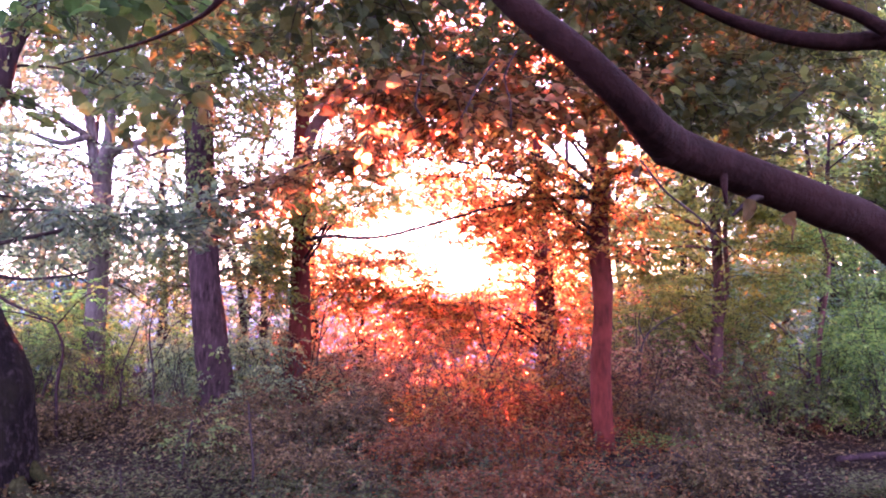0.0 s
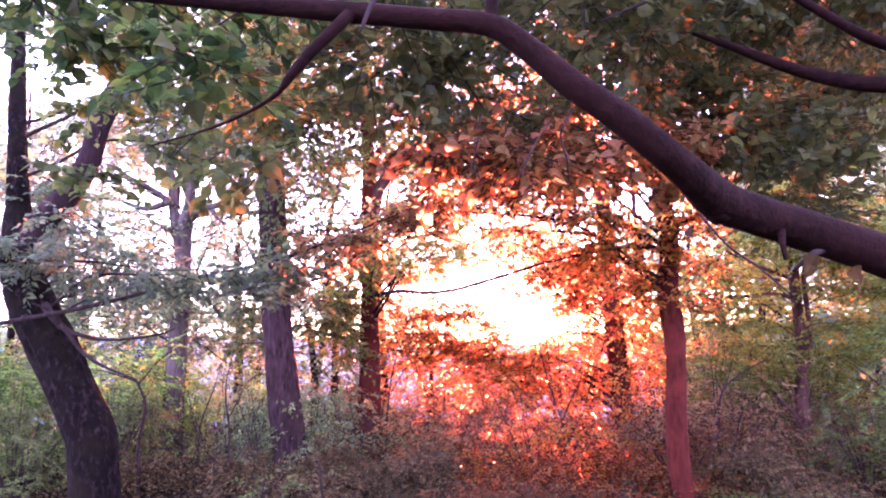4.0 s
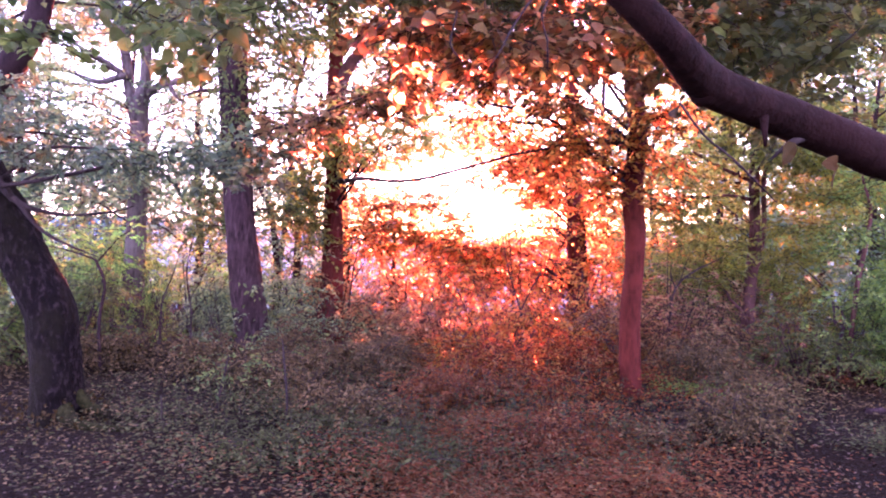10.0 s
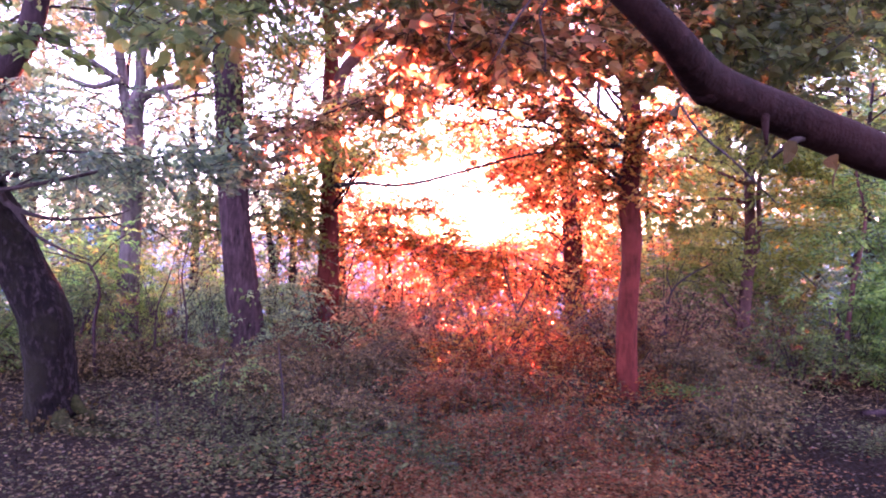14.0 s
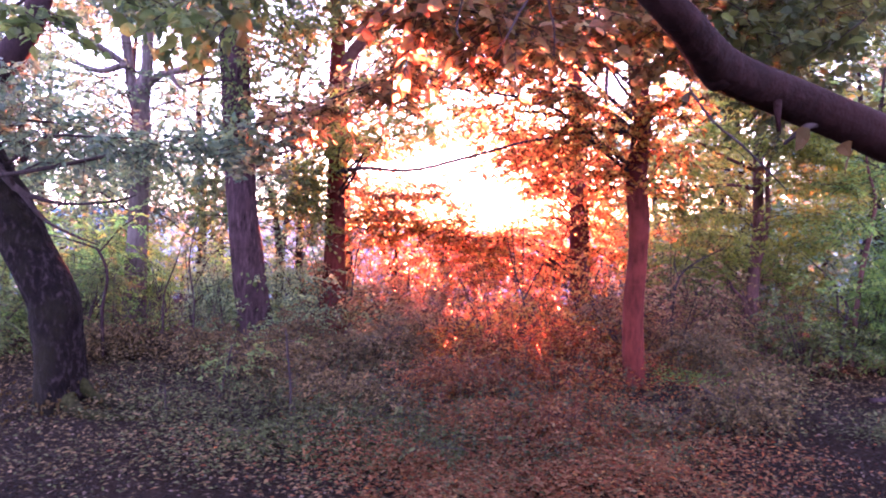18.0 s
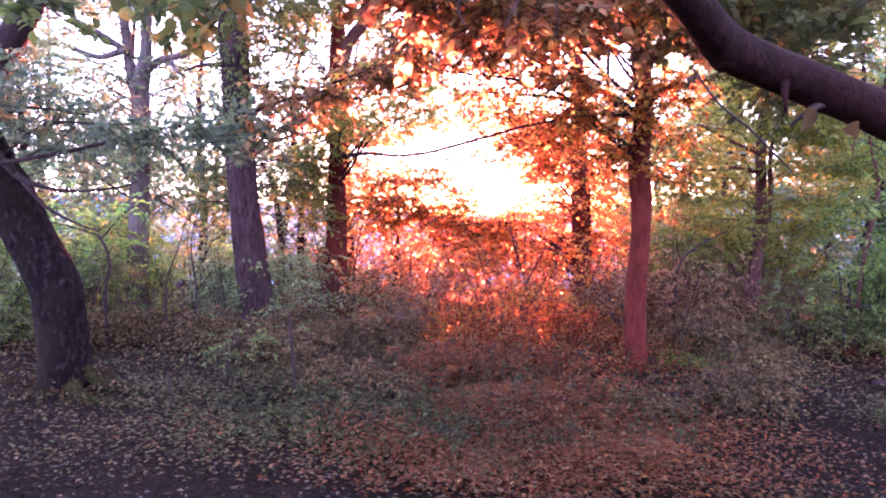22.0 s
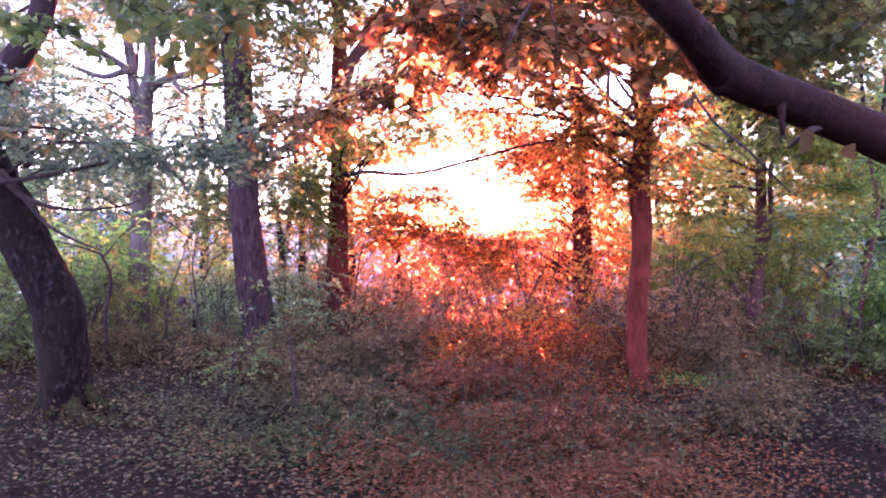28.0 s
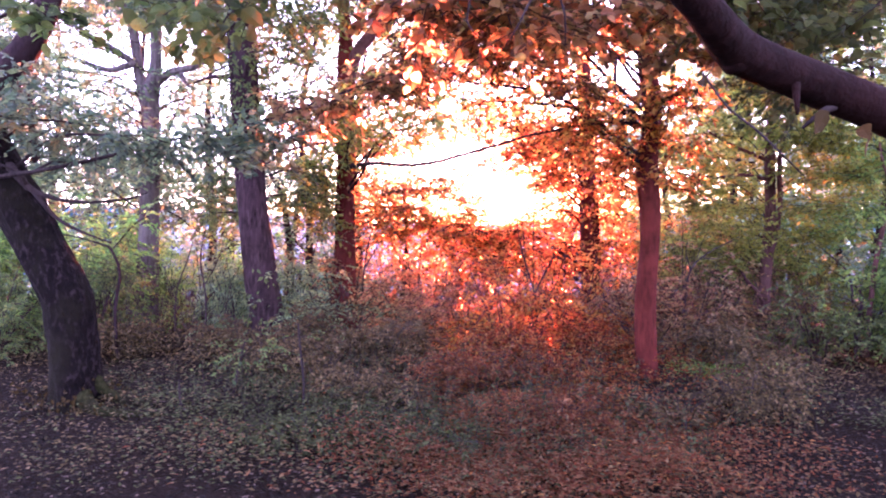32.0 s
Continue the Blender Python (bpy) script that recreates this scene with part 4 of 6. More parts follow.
def arching_tree():
    t = thing("tree", (2.8, 2.54, -0.1), "dark smooth arching bough reaching overhead from a leaning tree", "tree", "trees of the wood")
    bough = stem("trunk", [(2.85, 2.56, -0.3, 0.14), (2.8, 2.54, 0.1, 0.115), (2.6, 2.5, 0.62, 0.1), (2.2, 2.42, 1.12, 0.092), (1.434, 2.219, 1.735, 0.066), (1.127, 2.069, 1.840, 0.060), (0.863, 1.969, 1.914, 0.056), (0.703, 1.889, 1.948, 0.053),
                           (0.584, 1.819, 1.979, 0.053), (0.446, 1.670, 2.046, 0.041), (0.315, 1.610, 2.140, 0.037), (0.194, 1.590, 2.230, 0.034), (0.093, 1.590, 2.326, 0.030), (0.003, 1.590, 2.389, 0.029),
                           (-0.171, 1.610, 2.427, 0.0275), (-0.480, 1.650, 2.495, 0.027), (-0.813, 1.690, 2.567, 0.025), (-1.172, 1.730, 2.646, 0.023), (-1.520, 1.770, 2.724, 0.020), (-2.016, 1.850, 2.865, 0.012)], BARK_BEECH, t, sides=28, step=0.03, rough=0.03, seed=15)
    stem("limb", [(0.009, 1.590, 2.378, 0.020), (0.013, 1.590, 2.432, 0.016), (0.024, 1.590, 2.526, 0.014), (0.033, 1.590, 2.638, 0.013), (0.060, 1.590, 2.871, 0.009)], BARK_BEECH, t, sides=12, step=0.04)
    stem("limb", [(-0.348, 1.610, 2.448, 0.017), (-0.384, 1.580, 2.391, 0.016), (-0.437, 1.570, 2.331, 0.014), (-0.485, 1.570, 2.276, 0.012), (-0.518, 1.580, 2.239, 0.007), (-0.591, 1.630, 2.221, 0.005), (-0.760, 1.730, 2.206, 0.004), (-1.021, 1.850, 2.197, 0.002)], BARK_BEECH, t, sides=12, step=0.04)
    stem("branch", [(-0.249, 1.550, 2.487, 0.006), (-0.270, 1.530, 2.439, 0.007), (-0.290, 1.520, 2.382, 0.005), (-0.301, 1.520, 2.353, 0.002)], BARK_TWIG, t, "short pale-barked twig", sides=8, step=0.02)
    stem("limb", [(2.561, 3.619, 2.831, 0.064), (2.298, 3.550, 2.905, 0.052), (2.070, 3.550, 2.896, 0.046), (1.787, 3.550, 2.927, 0.038), (1.563, 3.550, 2.994, 0.032), (1.367, 3.550, 3.080, 0.027), (1.197, 3.550, 3.162, 0.020), (1.024, 3.550, 3.236, 0.009)], BARK_BEECH, t, sides=12, step=0.05)
    stem("limb", [(2.243, 3.450, 2.914, 0.037), (2.090, 3.450, 3.004, 0.031), (1.851, 3.450, 3.108, 0.028), (1.668, 3.450, 3.237, 0.024), (1.482, 3.450, 3.382, 0.020), (1.362, 3.450, 3.497, 0.014), (1.348, 3.450, 3.647, 0.008)], BARK_BEECH, t, sides=12, step=0.05)
    stem("branch", [(0.853, 2.950, 3.177, 0.011), (0.749, 2.950, 3.148, 0.010), (0.618, 2.950, 3.099, 0.007), (0.461, 2.950, 3.037, 0.004)], BARK_TWIG, t, sides=7, step=0.05)
    stem("branch", [(1.073, 2.950, 3.359, 0.010), (0.961, 2.950, 3.250, 0.010), (0.853, 2.950, 3.177, 0.010), (0.704, 2.950, 3.236, 0.007), (0.447, 2.950, 3.264, 0.004)], BARK_TWIG, t, sides=7, step=0.05)
    bough_part = LAST["trunk"]
    stem("stub", [(0.758, 1.879, 1.901, 0.012), (0.752, 1.859, 1.861, 0.008), (0.755, 1.859, 1.820, 0.004)], BARK_BEECH, t, "broken dark stub", bough_part, sides=9, step=0.02)
    stem("knot", [(0.602, 1.84, 1.974, 0.052), (0.588, 1.825, 1.952, 0.042), (0.577, 1.815, 1.934, 0.03), (0.57, 1.81, 1.923, 0.012)], BARK_BEECH, t, "knotted collar of an old scar", bough_part, sides=14, step=0.012, rough=0.12)
    stem("branch", [(0.909, 1.969, 1.866, 0.013), (0.856, 1.949, 1.843, 0.009), (0.803, 1.939, 1.799, 0.004)], BARK_TWIG, t, "short dry twig", sides=7, step=0.03)
    stem("branch", [(0.749, 2.619, 2.094, 0.005), (0.842, 2.619, 1.972, 0.004), (0.944, 2.619, 1.891, 0.004), (1.047, 2.619, 1.790, 0.003), (1.108, 2.619, 1.730, 0.001)], BARK_TWIG, t, sides=6, step=0.04)
    stem("branch", [(0.355, 3.219, 2.739, 0.005), (0.294, 3.219, 2.613, 0.005), (0.321, 3.219, 2.498, 0.004), (0.324, 3.219, 2.359, 0.003)], BARK_TWIG, t, sides=6, step=0.05)
    stem("branch", [(-0.074, 3.019, 2.665, 0.005), (-0.091, 3.019, 2.533, 0.004), (-0.113, 3.019, 2.414, 0.004), (-0.057, 3.019, 2.342, 0.002)], BARK_TWIG, t, sides=6, step=0.05)
    stem("branch", [(0.237, 3.019, 2.617, 0.005), (0.156, 3.019, 2.498, 0.005), (0.109, 3.019, 2.402, 0.004), (0.051, 3.019, 2.306, 0.002)], BARK_TWIG, t, sides=6, step=0.05)
    near = [(-1.77, 2.45, 3.17, 0.24, 0.12), (-1.36, 2.55, 3.12, 0.27, 0.15), (-0.92, 2.65, 3.21, 0.28, 0.11), (-1.03, 2.15, 2.62, 0.16, 0.11), (-1.71, 2.55, 2.96, 0.19, 0.10), (-0.49, 2.85, 3.27, 0.28, 0.12), (-0.59, 3.15, 3.02, 0.23, 0.15), (-0.22, 3.35, 3.06, 0.25, 0.14),
            (0.36, 3.15, 3.37, 0.31, 0.15), (0.82, 3.45, 3.61, 0.31, 0.14), (0.73, 3.75, 3.36, 0.34, 0.18), (1.42, 4.05, 3.74, 0.36, 0.23), (1.93, 3.95, 3.73, 0.35, 0.22), (2.39, 3.95, 3.70, 0.22, 0.19)]
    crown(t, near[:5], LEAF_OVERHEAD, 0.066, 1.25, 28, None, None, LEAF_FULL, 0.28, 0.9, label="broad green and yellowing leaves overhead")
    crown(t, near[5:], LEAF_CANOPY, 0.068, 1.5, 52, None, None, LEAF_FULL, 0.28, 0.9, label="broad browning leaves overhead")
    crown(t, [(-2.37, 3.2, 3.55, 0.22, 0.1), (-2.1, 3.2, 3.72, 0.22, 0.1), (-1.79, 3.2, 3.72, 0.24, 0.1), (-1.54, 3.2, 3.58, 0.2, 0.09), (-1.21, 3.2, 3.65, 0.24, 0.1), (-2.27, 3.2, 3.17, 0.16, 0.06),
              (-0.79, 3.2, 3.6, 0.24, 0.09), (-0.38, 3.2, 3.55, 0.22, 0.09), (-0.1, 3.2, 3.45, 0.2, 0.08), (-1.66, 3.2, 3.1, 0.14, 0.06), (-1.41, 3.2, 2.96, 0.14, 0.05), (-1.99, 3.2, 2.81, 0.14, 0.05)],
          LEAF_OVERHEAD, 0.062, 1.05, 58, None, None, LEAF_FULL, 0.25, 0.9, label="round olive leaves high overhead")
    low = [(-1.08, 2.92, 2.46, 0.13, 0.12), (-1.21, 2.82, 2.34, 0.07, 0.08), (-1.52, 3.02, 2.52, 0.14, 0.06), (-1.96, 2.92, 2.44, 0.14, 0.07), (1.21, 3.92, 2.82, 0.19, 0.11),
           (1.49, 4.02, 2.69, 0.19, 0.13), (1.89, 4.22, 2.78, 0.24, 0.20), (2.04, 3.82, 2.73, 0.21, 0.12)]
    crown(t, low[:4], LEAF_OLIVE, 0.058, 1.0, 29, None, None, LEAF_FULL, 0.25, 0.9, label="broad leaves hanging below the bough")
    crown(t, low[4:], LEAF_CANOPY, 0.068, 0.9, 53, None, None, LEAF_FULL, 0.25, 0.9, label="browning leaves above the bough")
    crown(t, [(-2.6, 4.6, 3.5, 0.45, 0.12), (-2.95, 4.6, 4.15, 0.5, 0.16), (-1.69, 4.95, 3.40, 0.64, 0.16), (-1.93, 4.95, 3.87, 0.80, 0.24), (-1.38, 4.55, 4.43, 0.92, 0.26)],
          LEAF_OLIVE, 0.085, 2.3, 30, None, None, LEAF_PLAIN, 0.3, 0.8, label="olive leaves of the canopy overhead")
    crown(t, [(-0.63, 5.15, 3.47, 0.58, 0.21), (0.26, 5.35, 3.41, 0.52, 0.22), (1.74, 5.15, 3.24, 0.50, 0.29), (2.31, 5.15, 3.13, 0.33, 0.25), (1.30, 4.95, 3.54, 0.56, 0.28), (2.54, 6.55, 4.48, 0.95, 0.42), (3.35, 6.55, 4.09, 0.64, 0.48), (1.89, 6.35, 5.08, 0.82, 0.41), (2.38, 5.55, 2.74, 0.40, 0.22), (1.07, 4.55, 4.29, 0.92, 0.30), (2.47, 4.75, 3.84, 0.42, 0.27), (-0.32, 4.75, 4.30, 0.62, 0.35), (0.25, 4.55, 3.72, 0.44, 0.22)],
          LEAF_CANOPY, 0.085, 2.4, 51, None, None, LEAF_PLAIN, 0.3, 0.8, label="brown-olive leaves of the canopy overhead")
    crown(t, [(-0.21, 3.42, 2.62, 0.22, 0.09), (0.18, 3.62, 2.66, 0.26, 0.12), (0.61, 3.82, 2.75, 0.24, 0.12), (0.43, 4.02, 2.63, 0.22, 0.08), (0.01, 4.02, 2.64, 0.22, 0.08), (-0.38, 3.42, 2.68, 0.14, 0.08), (1.17, 4.42, 2.67, 0.13, 0.14), (0.91, 3.82, 2.75, 0.15, 0.12)],
          LEAF_FLARE_BROWN, 0.066, 1.7, 38, None, None, LEAF_FULL, 0.25, 0.9, label="broad leaves below the bough, reddened with flare tint")
    # single broad leaves that stand out
    g = np.random.default_rng(5)
    shapes = []
    for k in range(4):
        s, f = LEAF_FULL
        v = s * (1 + 0.12 * g.normal(size=s.shape)) * np.array((1.15 + 0.1 * k, 1, 1.2))
        me = bpy.data.meshes.new("leaf")
        me.from_pydata([tuple(p) for p in v], [], [tuple(int(i) for i in q) for q in f])
        me.materials.append(LEAF_BOUGH)
        shapes.append(me)
    for p, s, turn in (((1.00, 1.97, 1.79), 0.06, (-1.2, 0.3, 1.2)), ((0.97, 1.97, 1.81), 0.05, (-0.8, 0.5, 2.6)), ((0.86, 1.92, 1.84), 0.06, (-1.4, 0.6, 0.4)), ((0.51, 1.82, 1.91), 0.042, (-0.7, 0.5, 2.5)),
                       ((0.57, 1.87, 1.91), 0.045, (-1.0, -0.7, 4.1))):
        ob = new("leaf", shapes[0].copy())
        ob.data.materials[0] = LEAF_BROWN
        ob.matrix_basis = Matrix.LocRotScale(p, Euler(turn), (s, s, s))
        place(ob, t)
    for n in range(280):
        cx, cy, cz, rx, rz = (near + low)[n % len(near + low)]
        p = np.array((cx, cy, cz)) + g.normal(size=3) * np.array((rx, 0.2, rz)) * 0.6
        ob = new("leaf", shapes[n % 4])
        s = 0.072 * g.uniform(0.6, 1.3)
        ob.matrix_basis = Matrix.LocRotScale(tuple(p), Euler((g.uniform(-1.6, 0.2), g.normal() * 0.6, g.uniform(0, 6.28))), (s, s, s))
        place(ob, t)


def spray_tree():
    """The long leafy limb that hangs across the view in the middle distance, from a tree outside it."""
    t = thing("tree", (-6.9, 5.6, -0.1), "tree with a long drooping leafy limb", "tree", "trees of the wood")
    trunk = stem("trunk", [(-6.9, 5.6, -0.3, 0.2), (-6.85, 5.6, 1.0, 0.16), (-6.8, 5.6, 2.6, 0.14), (-6.7, 5.6, 4.5, 0.11), (-6.7, 5.6, 7.0, 0.05)], BARK_DARK, t, flare=0.2)
    stem("limb", [(-6.75, 5.6, 2.3, 0.03), (-4.876, 5.719, 1.934, 0.021), (-4.165, 5.819, 1.975, 0.019), (-3.387, 5.919, 2.133, 0.017), (-2.742, 6.019, 2.317, 0.014), (-2.096, 6.019, 2.431, 0.012), (-1.432, 6.119, 2.674, 0.012), (-0.854, 6.219, 2.921, 0.007)], BARK_TWIG, t, sides=8)
    crown(t, [(-2.79, 5.92, 2.24, 0.24, 0.08), (-2.45, 5.92, 2.33, 0.27, 0.09), (-2.06, 5.92, 2.39, 0.27, 0.09), (-2.12, 5.82, 2.16, 0.19, 0.07), (-1.87, 5.92, 2.25, 0.24, 0.09)],
          LEAF_SPRAY, 0.085, 2.6, 36, None, None, LEAF_PLAIN, 0.25, 0.8, label="drooping spray of dusky green leaves")
    crown(t, [(-1.70, 6.02, 2.52, 0.29, 0.12), (-1.33, 6.12, 2.63, 0.27, 0.13), (-1.00, 6.22, 2.85, 0.30, 0.12), (-0.62, 6.42, 3.10, 0.31, 0.12), (-0.77, 6.42, 2.81, 0.26, 0.10)],
          LEAF_FLARE_RUSSET, 0.085, 2.4, 37, None, None, LEAF_PLAIN, 0.25, 0.8, label="leaves at the limb's end, reddened with flare tint")


for plant in (leaning_tree, forked_tree, ivy_tree, bent_tree, sapling_in_gap, slender_tree, far_red_tree, twin_tree, arching_tree, spray_tree):
    plant()


def thin_tree(points, mat, label, leaves, clumps, seed, cover=0.8, leaf=0.07, fork=None):
    t = thing("young_tree", points[0][:3], label, "tree", "young trees")
    q = stem("trunk", points, mat, t, sides=10, seed=seed)
    if fork:
        stem("limb", fork, mat, t, sides=8, seed=seed)
    if clumps:
        crown(t, clumps, leaves, leaf, cover, seed, q, BARK_TWIG, branch_r=0.008)
    return t


thin_tree([(-4.528, 8.419, 0.011, 0.021), (-4.548, 8.419, 0.565, 0.020), (-4.489, 8.419, 0.946, 0.017), (-4.512, 8.419, 1.119, 0.016), (-4.599, 8.419, 1.297, 0.016), (-4.642, 8.419, 1.331, 0.012), (-4.869, 8.419, 1.403, 0.010), (-5.083, 8.419, 1.455, 0.008), (-5.368, 8.419, 1.485, 0.004)],
          BARK_DARK, "thin dark sapling with a crooked fork", LEAF_LIME, [(-4.94, 8.42, 1.66, 0.34, 0.13), (-4.36, 8.52, 1.68, 0.27, 0.15), (-5.22, 8.42, 1.38, 0.27, 0.11)], 41, 0.5, 0.07, [(-4.585, 8.419, 1.290, 0.012), (-4.445, 8.419, 1.451, 0.010), (-4.292, 8.419, 1.619, 0.008), (-4.124, 8.419, 1.704, 0.004)])
thin_tree([(5.812, 11.019, -0.188, 0.088), (5.849, 11.019, 0.849, 0.080), (5.943, 11.019, 1.541, 0.057), (6.025, 11.019, 2.058, 0.049), (6.005, 11.019, 2.574, 0.044), (5.869, 11.019, 3.088, 0.040), (5.759, 11.019, 4.288, 0.027)],
          BARK_DARK, "thin bent young tree", LEAF_FRESH, [(5.53, 10.82, 2.38, 0.43, 0.21), (6.02, 10.82, 2.47, 0.35, 0.26), (5.54, 10.82, 1.87, 0.52, 0.21), (5.68, 10.82, 2.81, 0.43, 0.17)], 42, 0.9)
thin_tree([(4.97, 9.5, -0.05, 0.038), (4.99, 9.5, 0.3, 0.034), (5.03, 9.5, 0.76, 0.032), (5.09, 9.5, 1.28, 0.031), (5.18, 9.5, 1.72, 0.027), (5.23, 9.5, 2.06, 0.022), (5.20, 9.5, 2.31, 0.019), (5.11, 9.5, 2.6, 0.015), (5.08, 9.5, 3.3, 0.007)],
          BARK_BROWN, "thin leaning young tree beside green bushes", LEAF_FRESH, [(4.7, 9.3, 1.62, 0.3, 0.08), (5.4, 9.4, 1.95, 0.32, 0.09), (4.75, 9.5, 2.3, 0.34, 0.1), (5.35, 9.5, 2.55, 0.36, 0.12), (4.5, 9.4, 1.95, 0.26, 0.07), (5.3, 9.3, 1.4, 0.28, 0.07)], 43, 0.7, 0.065)
thin_tree([(4.59, 9.0, 0.0, 0.024), (4.59, 9.0, 0.34, 0.022), (4.63, 9.0, 0.58, 0.02), (4.66, 9.0, 0.76, 0.017), (4.57, 9.0, 0.9, 0.012), (4.43, 9.0, 1.0, 0.006)], BARK_DARK, "small curved sapling with level fresh green sprays", LEAF_FRESH,
          [(4.39, 8.8, 1.05, 0.2, 0.035), (4.26, 8.8, 1.0, 0.16, 0.03), (4.74, 8.8, 0.62, 0.24, 0.035), (4.58, 8.8, 0.59, 0.18, 0.03), (4.87, 8.8, 0.96, 0.2, 0.04), (4.07, 8.8, 0.8, 0.16, 0.03), (4.12, 8.8, 1.15, 0.16, 0.03)], 55, 1.3, 0.07)
thin_tree([(-1.588, 6.019, -0.110, 0.012), (-1.577, 6.019, 0.193, 0.010), (-1.606, 6.019, 0.486, 0.010), (-1.629, 6.019, 0.730, 0.005)], BARK_TWIG, "bare thin stick of a seedling", LEAF_OLIVE, [(-1.62, 6.02, 0.61, 0.10, 0.08)], 44, 0.4, 0.05)
thin_tree([(-2.370, 6.419, -0.134, 0.013), (-2.330, 6.419, 0.087, 0.010), (-2.270, 6.419, 0.351, 0.008), (-2.235, 6.419, 0.508, 0.005)], BARK_TWIG, "low seedling with pale leaves", LEAF_OLIVE, [(-2.25, 6.42, 0.40, 0.19, 0.11), (-2.17, 6.62, 0.45, 0.21, 0.08)], 45, 0.6, 0.055)
thin_tree([(-2.531, 5.719, -0.047, 0.009), (-2.542, 5.719, 0.093, 0.007), (-2.554, 5.719, 0.281, 0.005)], BARK_TWIG, "tiny green seedling on the floor", LEAF_WEED, [(-2.55, 5.72, 0.18, 0.06, 0.10)], 46, 0.5, 0.05)
thin_tree([(-3.510, 12.519, -0.456, 0.070), (-3.495, 12.519, 0.766, 0.065), (-3.569, 12.519, 1.679, 0.055), (-3.701, 12.519, 2.287, 0.045), (-3.890, 12.519, 2.589, 0.025)], BARK_DARK, "dark sapling with a bent top", LEAF_DUSK, [(-3.26, 12.42, 1.68, 0.30, 0.26), (-3.47, 12.42, 2.38, 0.30, 0.20)], 47, 0.6, 0.085)


# ---- undergrowth ----
def shrub(x, y, w, h, mat, seed, leaf=0.06, cover=1.0, label="", foot=0.0):
    """A bush of several fanning stems with leaves from foot to top."""
    g = np.random.default_rng(seed)
    z = float(ground_height(np.array(x), np.array(y)))
    t = thing("shrub", (x, y, z), label, "shrub", "undergrowth shrubs")
    n = 6
    cl = []
    for k in range(n):
        a = g.uniform(-0.5 * w, 0.5 * w)
        d = g.uniform(-0.3 * w, 0.3 * w)
        hh = h * g.uniform(0.65, 1.05)
        stem("stem", [(x + 0.1 * a, y + 0.1 * d, z - 0.05, 0.012), (x + 0.4 * a + g.normal() * 0.05, y + 0.4 * d, z + 0.4 * hh, 0.009),
                      (x + 0.8 * a, y + 0.8 * d, z + 0.75 * hh, 0.006), (x + a * 1.1, y + d, z + hh, 0.002)], BARK_TWIG, t, sides=6, step=0.2)
        cl.append((x + a, y + d, z + hh * 0.85, 0.22 * w, 0.16 * h))
        cl.append((x + 0.7 * a + g.normal() * 0.15 * w, y + d, z + (foot + (1 - foot) * g.uniform(0.2, 0.65)) * hh, 0.26 * w, 0.15 * h))
    for k in range(4):
        a, d, hh = g.uniform(-0.55, 0.55) * w, g.uniform(-0.3, 0.3) * w, h * g.uniform(1.1, 1.65)
        stem("stem", [(x + 0.1 * a, y, z - 0.05, 0.011), (x + 0.5 * a, y + 0.5 * d, z + 0.5 * hh, 0.008), (x + a, y + d, z + hh, 0.002)], BARK_TWIG, t, sides=6, step=0.2)
        for q in range(3):
            cl.append((x + a * (0.6 + 0.2 * q) + g.normal() * 0.1, y + d, z + hh * (0.66 + 0.15 * q), 0.17 * w * (1.1 - 0.25 * q), 0.045 * h))
    crown(t, cl, mat, leaf, cover, seed, None, None, LEAF_PLAIN, 0.25)


